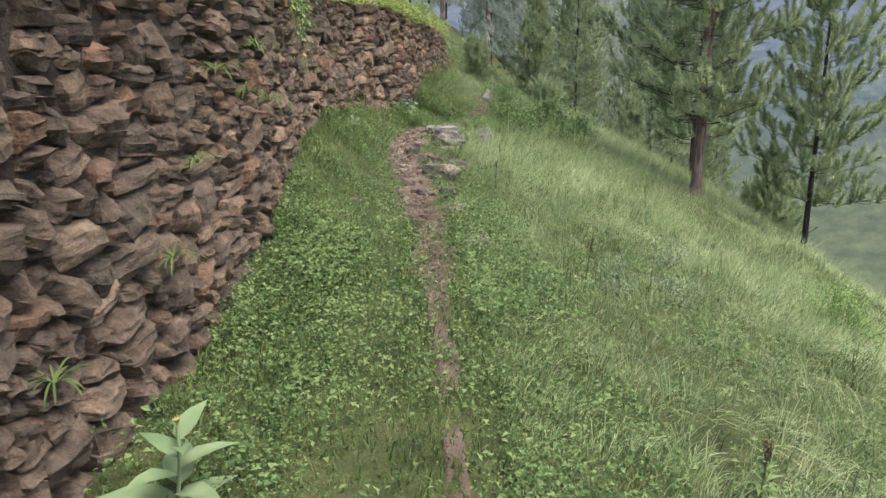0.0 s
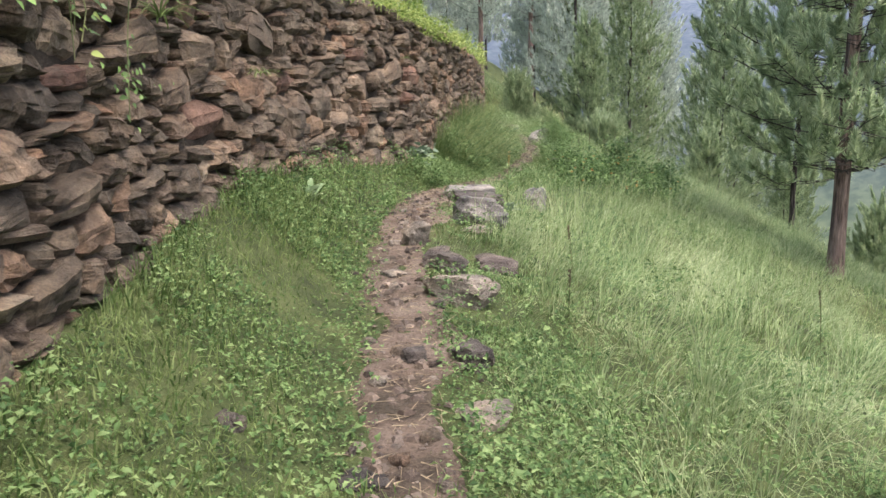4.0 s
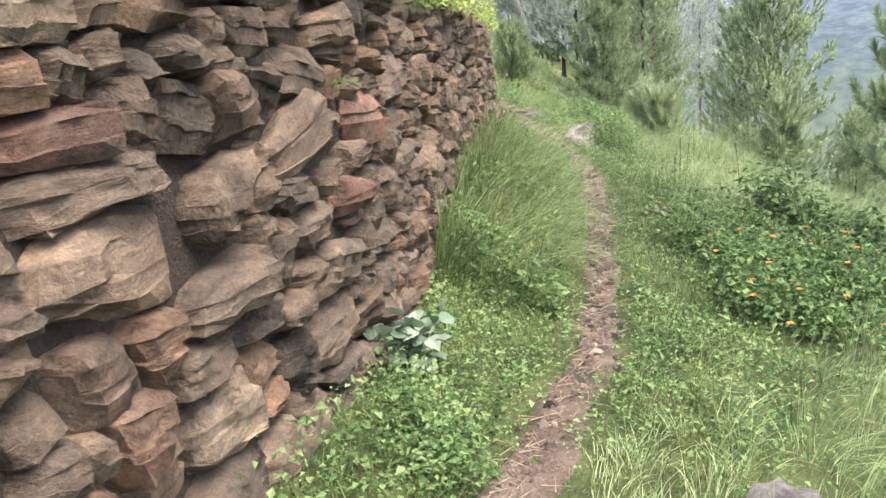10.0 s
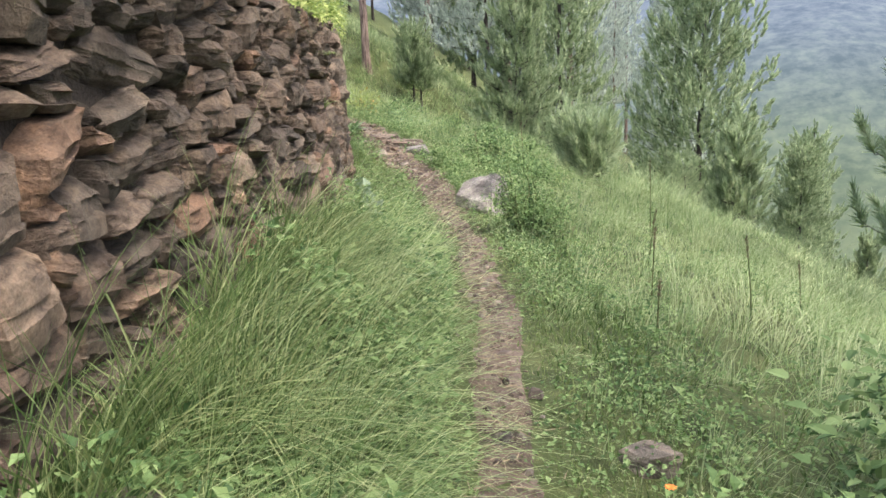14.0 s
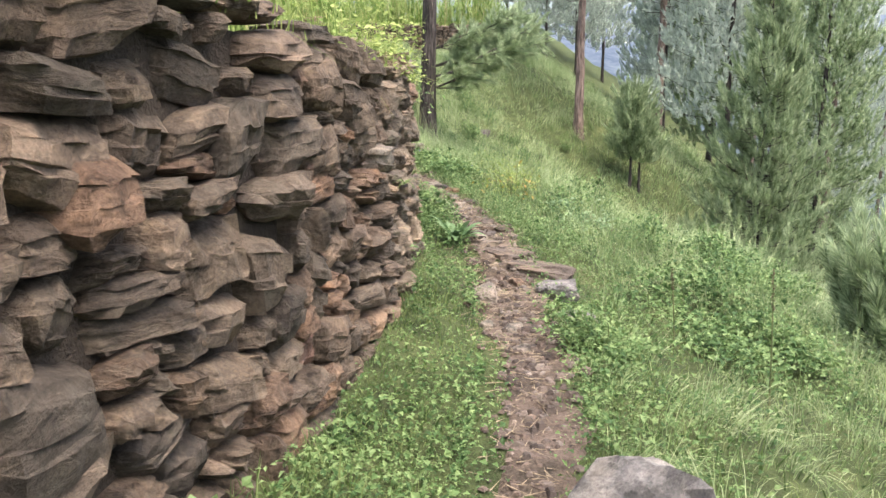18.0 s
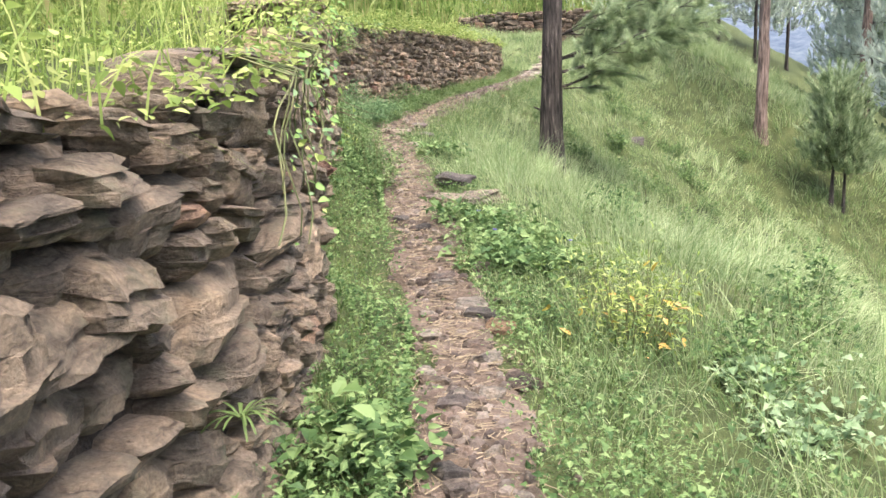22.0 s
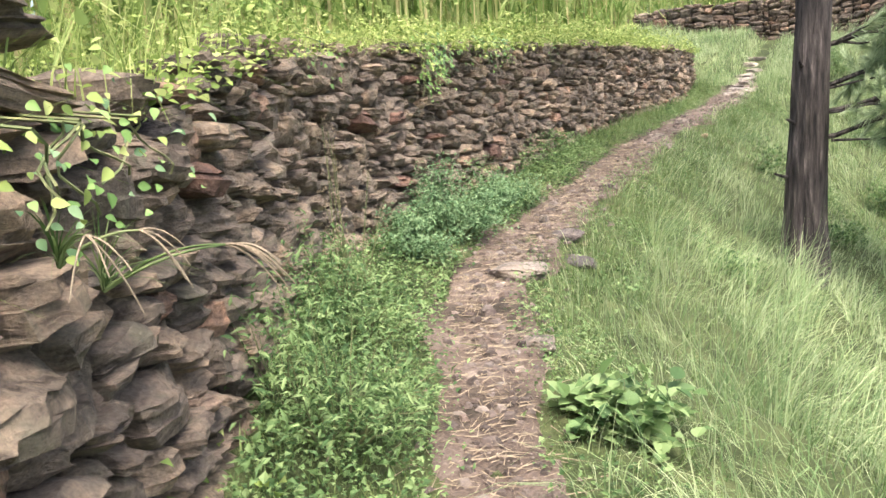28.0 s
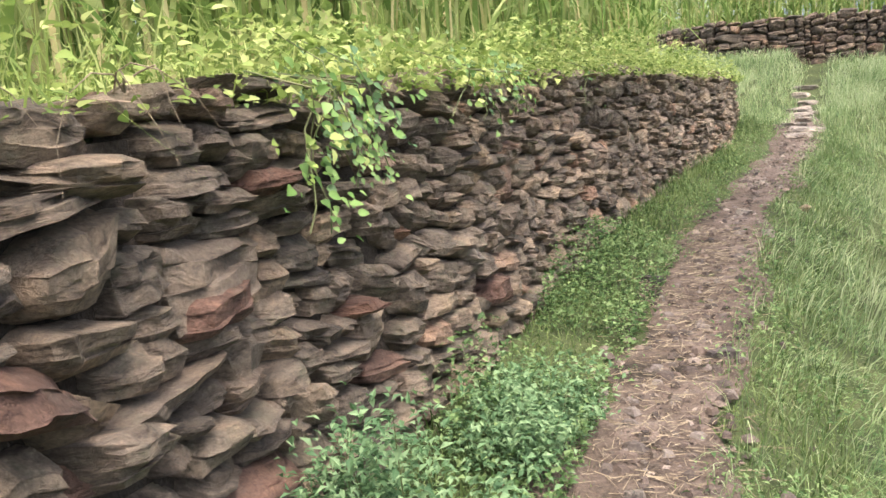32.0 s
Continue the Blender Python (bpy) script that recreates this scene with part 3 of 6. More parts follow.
def joined(name, items, mat, parent):
    """Many stones in one mesh: items are (mesh, matrix)."""
    vs, fs, bs, k = [], [], [], 0
    for me, m in items:
        a = np.empty(len(me.vertices) * 3, dtype=np.float32)
        me.vertices.foreach_get("co", a)
        a = a.reshape(-1, 3)
        bs.append(a * np.array(m.to_scale()))
        a = a @ np.array(m.to_3x3()).T + np.array(m.translation)
        f = np.empty(len(me.loops), dtype=np.int32)
        me.loops.foreach_get("vertex_index", f)
        vs.append(a)
        fs.append(f.reshape(-1, 4) + k)
        k += len(a)
    return tagged(part_np(name, np_mesh(name, np.concatenate(vs), np.concatenate(fs), mat, rock=np.concatenate(bs)), parent), kind="stuff")


def rubble_wall(name, xx, yy, foot, top, meshes, mat, label, seed, mean_w=0.2, mean_h=0.1, keep=300, deep=0.3, caps=True):
    """A dry-stone wall whose face follows xx, yy; its open side lies to the right of the way along it."""
    r = np.random.default_rng(seed)
    s = arc(xx, yy)
    at = lambda q, v: float(np.interp(q, s, v))
    e = thing(name, (float(xx[0]), float(yy[0]), float(foot[0])), label, "stone wall")
    inv = Matrix.Translation(-Vector(e.matrix_basis.translation))
    fit = rubble(s[-1], lambda q: at(q, top) - 0.02 + 0.025 * math.sin(q * 3.1) + 0.02 * math.sin(q * 7.7), lambda q: at(q, foot) - 0.2, r, mean_w, mean_h)
    items = []
    for s0, s1, z0, z1 in fit:
        sc, zc = (s0 + s1) / 2, (z0 + z1) / 2
        x, y = at(sc, xx), at(sc, yy)
        tx, ty = at(sc + 0.15, xx) - at(sc - 0.15, xx), at(sc + 0.15, yy) - at(sc - 0.15, yy)
        k = math.hypot(tx, ty)
        tx, ty = tx / k, ty / k
        w, h = s1 - s0, z1 - z0
        proud = r.normal(0, 0.015) - 0.06 * (zc - at(sc, foot)) + 0.04 * min(w, 0.4)
        d = deep * r.uniform(0.8, 1.2)
        cx, cy = x + ty * (proud - d / 2), y - tx * (proud - d / 2)
        roll = r.normal(0, 0.07) if w > h * 1.3 else r.normal(0, 0.14)
        m = stone_matrix((cx, cy, zc), (tx, ty), w * 1.09 + 0.006, d, h * 1.17 + 0.006, r, roll)
        items.append((meshes[int(r.integers(len(meshes)))], inv @ m, w * h))
    origin = e.matrix_basis.translation
    for ay, az, me in ACCENTS:
        if yy[0] <= ay <= yy[-1] and yy[-1] - yy[0] > 3:
            i = min(range(len(items)), key=lambda q: (items[q][1].translation[1] + origin[1] - ay) ** 2 + (items[q][1].translation[2] + origin[2] - az) ** 2)
            items[i] = (me, items[i][1], 9.0)
    if meshes is STONES:
        wanted = [(q[0], q[1], q[2], q[3], STONES[q[4]]) for q in FEATURES] + [(14.09, 1.26, 0.3, 0.21, REDS[0]), (13.8, 1.0, 0.24, 0.15, REDS[2]), (23.95, 0.85, 0.28, 0.14, WHITES[2])]
    else:
        wanted = [(q[0], q[1], q[2], q[3], DARKS[q[4]]) for q in DARK_FEATURES] + [(34.12, 1.68, 0.24, 0.13, REDS[1]), (34.67, 1.69, 0.24, 0.09, REDS[3]), (35.04, 1.93, 0.16, 0.08, REDS[2]), (35.45, 1.5, 0.15, 0.06, REDS[4]), (36.39, 1.5, 0.1, 0.09, WHITES[0]), (36.7, 1.27, 0.2, 0.12, REDS[3]), (36.95, 1.25, 0.14, 0.11, WHITES[1]), (31.58, 1.65, 0.17, 0.1, REDS[0]), (29.83, 1.14, 0.14, 0.13, REDS[1]), (27.87, 0.94, 0.14, 0.09, REDS[4])]
    for fy, fz, fw, fh, me in wanted:
        if not (yy[0] < fy - 0.1 and fy + 0.1 < yy[-1] and yy[-1] - yy[0] > 3):
            continue
        sc = float(np.interp(fy, yy, s))
        items = [q for q in items if abs(q[1].translation[1] + origin[1] - fy) > 0.44 * fw or abs(q[1].translation[2] + origin[2] - fz) > 0.44 * fh]
        tx, ty = at(sc + 0.15, xx) - at(sc - 0.15, xx), at(sc + 0.15, yy) - at(sc - 0.15, yy)
        k = math.hypot(tx, ty)
        tx, ty = tx / k, ty / k
        proud = 0.05 - 0.06 * (fz - at(sc, foot))
        c = (at(sc, xx) + ty * (proud - 0.15), fy - tx * (proud - 0.15), fz)
        items.append((me, inv @ stone_matrix(c, (tx, ty), fw * 1.12, 0.32, fh * 1.2, r), 8.0))
    order = sorted(range(len(items)), key=lambda i: -items[i][2])
    single, rest = sorted(order[:keep]), sorted(order[keep:])
    for i in single:
        part_np("stone", FINE.get(items[i][0].name, items[i][0]), e, m=items[i][1])
    if rest:
        joined("stones", [items[i][:2] for i in rest], mat, e)
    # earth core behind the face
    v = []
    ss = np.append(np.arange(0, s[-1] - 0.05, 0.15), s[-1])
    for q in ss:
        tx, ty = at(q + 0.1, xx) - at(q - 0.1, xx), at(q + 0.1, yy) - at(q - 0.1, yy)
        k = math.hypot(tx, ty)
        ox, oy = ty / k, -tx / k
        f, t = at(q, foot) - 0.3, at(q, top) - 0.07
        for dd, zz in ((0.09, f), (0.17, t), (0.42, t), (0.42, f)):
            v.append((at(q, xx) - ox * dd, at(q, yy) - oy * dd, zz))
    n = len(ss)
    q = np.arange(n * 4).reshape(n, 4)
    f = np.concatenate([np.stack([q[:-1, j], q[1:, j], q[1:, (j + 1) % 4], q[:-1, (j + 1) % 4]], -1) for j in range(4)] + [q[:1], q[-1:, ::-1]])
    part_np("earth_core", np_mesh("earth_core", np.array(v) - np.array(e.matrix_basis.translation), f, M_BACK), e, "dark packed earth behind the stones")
    return e


WALLS = [(-6.0, 8.4, STONES, M_STONE, 11, 0.22, 0.11), (8.4, 17.4, STONES, M_STONE, 12, 0.26, 0.14), (17.4, 24.2, STONES, M_STONE, 13, 0.25, 0.125), (24.2, 30.5, DARKS, M_DARKSTONE, 14, 0.22, 0.105), (30.5, 37.9, DARKS, M_DARKSTONE, 15, 0.2, 0.085), (37.9, 46.4, DARKS, M_DARKSTONE, 16, 0.2, 0.085)]


# ---- grass ----
def blades(roots, length, width, lean, seg, r, droop=0.6):
    """Curved tapering blades. roots (n,3), lean (n,2): horizontal reach of the tip as a part of the length."""
    n = len(roots)
    lean = lean * np.minimum(1, 1.15 / (np.linalg.norm(lean, axis=1) + 1e-6))[:, None]
    t = np.linspace(0, 1, seg + 1)
    side = r.uniform(0, 2 * np.pi, n)
    sx, sy = np.cos(side), np.sin(side)
    out = np.zeros((n, 2 * seg + 1, 3))
    reach = np.linalg.norm(lean, axis=1)
    for i, k in enumerate(t):
        bend = k ** 1.7
        px_ = roots[:, 0] + lean[:, 0] * length * bend
        py_ = roots[:, 1] + lean[:, 1] * length * bend
        pz_ = roots[:, 2] + length * (k * np.sqrt(np.maximum(1 - 0.5 * reach ** 2, 0.2)) - droop * reach ** 2 * k ** 3)
        w = width * (1 - k) ** 0.7 * 0.5
        if i < seg:
            out[:, 2 * i] = np.stack([px_ - sx * w, py_ - sy * w, pz_], -1)
            out[:, 2 * i + 1] = np.stack([px_ + sx * w, py_ + sy * w, pz_], -1)
        else:
            out[:, 2 * seg] = np.stack([px_, py_, pz_], -1)
    base = (np.arange(n) * (2 * seg + 1))[:, None]
    quads = [base + np.array([2 * i, 2 * i + 1, 2 * i + 3, 2 * i + 2])[None] for i in range(seg - 1)]
    tri = base + np.array([2 * seg - 2, 2 * seg - 1, 2 * seg])[None]
    return out.reshape(-1, 3), ([np.concatenate(quads)] if quads else []) + [tri]


def scatter(n, y0, y1, u0, u1, r, power=1.0):
    y = r.uniform(y0, y1, n)
    u = u0 + (u1 - u0) * r.random(n) ** power
    x = path_x(y) + u
    return x, y, u


def patch(x, y, f, seed):
    """Soft clumping, 0 to 1."""
    return 0.5 + 0.5 * np.sin(f * x + 1.7 * np.sin(0.6 * f * y + seed)) * np.sin(f * 0.8 * y + 1.3 * np.sin(0.7 * f * x - seed))


# ---- distance: glowing valley sides, haze painted into their colour ----
def far_hills():
    az = np.linspace(0, 2 * np.pi, 241)[:-1]
    rad = np.array([140, 190, 260, 340, 430, 540, 660, 800, 950, 1120, 1320, 1550, 1800.0])
    zz = np.array([-110, -104, -95, -82, -64, -42, -16, 14, 46, 76, 104, 115, 60.0])
    A, R = np.meshgrid(az, rad, indexing="ij")
    bump_ = np.array([[noise.noise(Vector((math.cos(a) * q / 260, math.sin(a) * q / 260, 0.3))) + 0.4 * noise.noise(Vector((math.cos(a) * q / 90, math.sin(a) * q / 90, 4.3))) for q in rad] for a in az])
    Zf = zz[None] + bump_ * (12 + 0.035 * R)
    Xf, Yf = R * np.sin(A), R * np.cos(A) + 20
    i = np.arange(A.size).reshape(A.shape)
    j = np.roll(i, -1, axis=0)
    q = np.stack([i[:, :-1], i[:, 1:], j[:, 1:], j[:, :-1]], -1).reshape(-1, 4)
    m = bpy.data.materials.new("painted_haze_valley")
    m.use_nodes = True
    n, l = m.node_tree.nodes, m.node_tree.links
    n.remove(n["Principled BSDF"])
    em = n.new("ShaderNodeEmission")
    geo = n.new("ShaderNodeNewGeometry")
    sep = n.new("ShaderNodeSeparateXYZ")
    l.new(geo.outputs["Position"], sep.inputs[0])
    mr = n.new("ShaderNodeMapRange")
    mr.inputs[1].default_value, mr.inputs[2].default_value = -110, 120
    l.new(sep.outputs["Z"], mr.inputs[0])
    # painted haze: the glow turns bluer and paler with height
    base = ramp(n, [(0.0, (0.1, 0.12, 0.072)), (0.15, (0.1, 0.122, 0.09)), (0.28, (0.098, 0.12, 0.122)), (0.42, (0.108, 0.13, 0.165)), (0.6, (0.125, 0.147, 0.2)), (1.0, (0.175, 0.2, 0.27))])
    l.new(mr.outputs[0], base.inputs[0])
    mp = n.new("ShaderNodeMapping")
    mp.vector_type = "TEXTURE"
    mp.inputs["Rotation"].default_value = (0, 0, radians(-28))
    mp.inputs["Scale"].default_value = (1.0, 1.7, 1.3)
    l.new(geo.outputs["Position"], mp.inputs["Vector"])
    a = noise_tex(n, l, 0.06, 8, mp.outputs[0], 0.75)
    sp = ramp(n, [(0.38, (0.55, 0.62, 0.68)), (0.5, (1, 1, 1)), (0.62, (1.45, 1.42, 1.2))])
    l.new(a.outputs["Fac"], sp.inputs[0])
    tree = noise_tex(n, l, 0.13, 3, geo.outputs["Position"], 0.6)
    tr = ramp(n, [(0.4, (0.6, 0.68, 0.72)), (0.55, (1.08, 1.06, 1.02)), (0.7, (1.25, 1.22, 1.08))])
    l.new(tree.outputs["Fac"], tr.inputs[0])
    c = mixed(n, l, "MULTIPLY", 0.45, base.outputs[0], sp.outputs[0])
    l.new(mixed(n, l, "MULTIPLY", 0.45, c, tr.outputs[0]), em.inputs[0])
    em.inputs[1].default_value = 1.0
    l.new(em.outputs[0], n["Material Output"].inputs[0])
    tagged(part_np("backdrop", np_mesh("backdrop", np.stack([Xf, Yf, Zf], -1).reshape(-1, 3), q, m, True)), "wooded valley side far off, blue haze painted in", "hills", kind="structure")


far_hills()


# ---- foliage helpers ----
def leaf_cloud(p, axis, up, length, width, fold=0.25):
    """Leaves as two folded triangles: base p, pointing along axis (n,3)."""
    axis = axis / np.linalg.norm(axis, axis=1)[:, None]
    side = np.cross(axis, up)
    side /= np.linalg.norm(side, axis=1)[:, None] + 1e-9
    nrm = np.cross(side, axis)
    mid_ = p + axis * (length * 0.42)[:, None] + nrm * (length * 0.05)[:, None]
    l_ = mid_ - side * (width * 0.5)[:, None] + nrm * (width * fold)[:, None]
    r_ = mid_ + side * (width * 0.5)[:, None] + nrm * (width * fold)[:, None]
    tip = p + axis * length[:, None] - nrm * (length * 0.12)[:, None]
    v = np.stack([p, r_, tip, l_, mid_], 1).reshape(-1, 3)
    b = (np.arange(len(p)) * 5)[:, None]
    f = np.concatenate([b + np.array([0, 1, 4])[None], b + np.array([1, 2, 4])[None], b + np.array([2, 3, 4])[None], b + np.array([3, 0, 4])[None]])
    return v, f


OUT_T = np.array([0.0, 0.1, 0.36, 0.7, 1.0])
OUT_W = np.array([0.04, 0.34, 0.52, 0.32, 0.0])


def fine_leaves(p, axis, up, length, width, cup=0.18, droop=0.15):
    """Rounded pointed leaves, cupped along the midrib."""
    axis = unit(axis)
    side = unit(np.cross(axis, up))
    nrm = np.cross(side, axis)
    n, m = len(p), len(OUT_T)
    rows = []
    for sg in (-1, 0, 1):
        c = p[:, None] + axis[:, None] * (length[:, None] * OUT_T)[..., None] - nrm[:, None] * (length[:, None] * droop * OUT_T ** 2)[..., None]
        c = c + side[:, None] * (sg * width[:, None] * OUT_W)[..., None] + nrm[:, None] * (abs(sg) * cup * width[:, None] * OUT_W * 2)[..., None]
        rows.append(c)
    v = np.stack(rows, 1).reshape(-1, 3)
    k = np.arange(m - 1)
    q = np.concatenate([np.stack([k, k + m, k + m + 1, k + 1], -1), np.stack([k + m, k + 2 * m, k + 2 * m + 1, k + m + 1], -1)])
    return v, ((np.arange(n) * 3 * m)[:, None, None] + q[None]).reshape(-1, 4)


def unit(v):
    return v / (np.linalg.norm(v, axis=-1, keepdims=True) + 1e-9)


def tubes(paths, sides=5):
    """Tapering tubes along polylines: a list of (points (k,3), radii (k))."""
    vs, fs, k0 = [], [], 0
    ang = np.linspace(0, 2 * np.pi, sides + 1)[:-1]
    for pts, rad in paths:
        pts = np.asarray(pts, float)
        d = unit(np.gradient(pts, axis=0))
        ref = np.where(np.abs(d[:, 2:3]) > 0.9, np.array([[1.0, 0, 0]]), np.array([[0, 0, 1.0]]))
        a = unit(np.cross(d, ref))
        b = np.cross(d, a)
        ring = pts[:, None] + (a[:, None] * np.cos(ang)[None, :, None] + b[:, None] * np.sin(ang)[None, :, None]) * np.asarray(rad)[:, None, None]
        k = len(pts)
        i = np.arange(k * sides).reshape(k, sides) + k0
        j = np.roll(i, -1, axis=1)
        vs.append(ring.reshape(-1, 3))
        fs.append(np.stack([i[:-1], j[:-1], j[1:], i[1:]], -1).reshape(-1, 4))
        k0 += k * sides
    return np.concatenate(vs), np.concatenate(fs)


def needles(base, axis, brush, per, nlen, r, w=0.009, fluff=1.0):
    """Bottle-brush shoots of pine needles: a spindle, open below and closing to a point."""
    n = len(base)
    t = r.random((n, per))
    az = r.uniform(0, 2 * np.pi, (n, per))
    th = r.uniform(0.16, 0.62, (n, per)) * (1.1 - 0.6 * t) * fluff
    axis = unit(axis)
    ref = np.where(np.abs(axis[:, 2:3]) > 0.9, np.array([[1.0, 0, 0]]), np.array([[0, 0, 1.0]]))
    a = unit(np.cross(axis, ref))
    b = np.cross(axis, a)
    perp = a[:, None] * np.cos(az)[..., None] + b[:, None] * np.sin(az)[..., None]
    root = base[:, None] + axis[:, None] * (t * brush[:, None])[..., None]
    ln = nlen * r.uniform(0.7, 1.1, (n, per)) * (1.05 - 0.3 * t)
    d = axis[:, None] * np.cos(th)[..., None] + perp * np.sin(th)[..., None]
    tip = root + d * ln[..., None] - np.array([0, 0, 1.0]) * (ln * np.sin(th) * 0.15)[..., None]
    side = unit(np.cross(d, r.normal(0, 1, d.shape))) * w * r.uniform(0.6, 1.2, (n, per))[..., None]
    v = np.stack([root - side, root + side, tip], 2).reshape(-1, 3)
    return v, np.arange(len(v)).reshape(-1, 3)


def pine(name, at, h, low, spread, seed, girth, label, shoots=5, per=26, nlen=0.2, limbs=40, cone=1.0, lean=(0, 0), w=0.009, group="pines on the slope", split=False, bark=None, leafage=None, fluff=1.0):
    r = np.random.default_rng(seed)
    e = thing(name, at, label, "pine tree", group)
    tz = np.linspace(-0.3, h, 30)
    wob = np.cumsum(r.normal(0, 0.005 * h, (30, 2)), axis=0) * 0.4
    bend = (np.clip(tz, 0, None) / h)[:, None]
    tp = np.concatenate([wob * bend + np.array(lean)[None] * bend * h, tz[:, None]], 1)
    rad = girth * (1 - 0.85 * np.clip(tz, 0, h) / h) * (1 + 0.35 * np.exp(-np.clip(tz, 0, None) * 4))
    v, f = tubes([(tp, rad)], 14)
    v += r.normal(0, girth * 0.05, v.shape)
    part_np("trunk", np_mesh("trunk", v, f, bark or M_BARK), e, "ridged brown bark")
    paths, twigs, sb, sa = [], [], [], []
    whorls = max(3, limbs // 5)
    for i in range(limbs):
        ring = i // 5
        k = low + (0.97 - low) * (ring + 0.5 + r.normal(0, 0.16)) / (whorls + 0.5)
        k = min(k, 0.985)
        o = np.array([np.interp(k * h, tz, tp[:, 0]), np.interp(k * h, tz, tp[:, 1]), k * h])
        az = (i % 5) * 1.257 + ring * 0.7 + r.normal(0, 0.22)
        kk = max(0.0, (k - low) / (1 - low))
        ln = spread * ((1 - kk) ** (0.8 * cone) * 0.9 + 0.1) * r.uniform(0.6, 1.12)
        rise = r.uniform(0.1, 0.4) + 0.55 * kk
        t = np.linspace(0, 1, 6)
        out = np.array([math.cos(az), math.sin(az), 0])
        p = o[None] + out[None] * (ln * t)[:, None] + np.array([0, 0, 1.0])[None] * (ln * rise * t ** 1.8)[:, None] + np.cumsum(r.normal(0, 0.02 * ln, (6, 3)), axis=0)
        paths.append((p, girth * 0.07 * (1 - kk * 0.6) * (1 - 0.8 * t) + 0.004))
        m = max(2, int(round(shoots * (0.25 + 1.1 * ln / spread))))
        across_ = np.array([-out[1], out[0], 0])
        for q in range(m):
            tq = 1.0 if q == 0 else 0.15 + 0.83 * (q - 0.5 * r.random()) / max(m - 1, 1)
            s = np.array([np.interp(tq, t, p[:, a]) for a in range(3)])
            d = out * r.uniform(0.1, 0.8) + r.normal(0, 0.2, 3) + np.array([0, 0, r.uniform(0.8, 1.3)])
            d /= np.linalg.norm(d)
            fan_ = (1 if q % 2 else -1) * ln * r.uniform(0.1, 0.42) * (1.15 - 0.7 * tq) * (q > 0)
            s2 = s + across_ * fan_ + np.array([0, 0, r.normal(0.02, 0.05) * ln * (q > 0)])
            twigs.append((np.array([s, s2, s2 + d * nlen]), np.array([0.007, 0.006, 0.003])))
            sb.append(s2)
            sa.append(d)
    top = tp[-1]
    for q in range(4):
        sb.append(top + r.normal(0, 0.05, 3))
        sa.append(np.array([r.normal(0, 0.2), r.normal(0, 0.2), 1.0]))
    if split:
        for pth in paths:
            v, f = tubes([pth], 5)
            part_np("limb", np_mesh("limb", v, f, M_BARK), e)
        v, f = tubes(twigs, 3)
    else:
        v, f = tubes(paths, 3)
    tagged(part_np("twig_work", np_mesh("twig_work", v, f, M_BARK), e, "thin upswept twigs"), kind="stuff")
    sb, sa = np.array(sb), np.array(sa)
    v, f = needles(sb, sa, nlen * r.uniform(2.0, 3.8, len(sb)) / fluff, per, nlen, r, w, fluff)
    part_np("crown", np_mesh("crown", v, f, leafage or M_NEEDLE), e, "bristly grey-green needle tufts")
    return e


def g1(x, y):
    return float(ground(x, y))


def turned(x, y, a, s=1.0):
    return Matrix.Translation((x, y, g1(x, y) - 0.05)) @ Matrix.Rotation(a, 4, "Z") @ Matrix.Scale(s, 4)


PINE = "chir pine with upswept tufts standing in slope grass"
# the pine beside the upper footpath, bare below but for one low bough
near_pine = pine("pine_tree", (-2.98, 38.4, g1(-2.98, 38.4)), 12.0, 0.42, 2.6, 5, 0.19, "tall pine with dark furrowed bark and one low bough", 10, 70, 0.2, 40, 1.0, (0.02, 0.0), split=True)


def low_bough(tree, z, az, ln, seed, droop=0.0):
    r = np.random.default_rng(seed)
    out = np.array([math.cos(az), math.sin(az), 0])
    t = np.linspace(0, 1, 9)
    p = np.array([0, 0, z])[None] + out[None] * (ln * t)[:, None] + np.array([0, 0, 1])[None] * (ln * (0.42 * t ** 1.4 - droop * t))[:, None] + np.cumsum(r.normal(0, 0.018, (9, 3)), axis=0)
    paths, sb, sa = [(p, 0.022 * (1 - 0.85 * t) + 0.005)], [], []
    for q in range(16):
        tq = 0.1 + 0.056 * q
        s = np.array([np.interp(tq, t, p[:, a]) for a in range(3)])
        sg = 1 if q % 2 else -1
        fan = unit(out * 0.9 + sg * np.array([-out[1], out[0], 0]) * 0.6 + np.array([0, 0, r.uniform(-0.2, 0.5)]))
        ln2 = (1 - 0.45 * tq) * r.uniform(0.5, 0.95)
        t2 = np.linspace(0, 1, 5)
        p2 = s[None] + fan[None] * (ln2 * t2)[:, None] + np.cumsum(r.normal(0, 0.015, (5, 3)), axis=0)
        paths.append((p2, 0.014 * (1 - 0.7 * t2)))
        for k in range(7):
            tk = r.uniform(0.2, 1.0)
            b = np.array([np.interp(tk, t2, p2[:, a]) for a in range(3)])
            d = unit(fan * r.uniform(0.3, 1.0) + r.normal(0, 0.45, 3) + np.array([0, 0, 0.3]))
            sb.append(b)
            sa.append(d)
    v, f = tubes(paths, 5)
    bough = part_np("bough", np_mesh("bough", v, f, M_BARK), tree, "dark low bough")
    v, f = needles(np.array(sb), np.array(sa), np.full(len(sb), 0.34), 150, 0.17, r, 0.0045, 1.5)
    part_np("needle_spray", np_mesh("needle_spray", v, f, M_NEEDLE), bough, "soft green needle tufts")


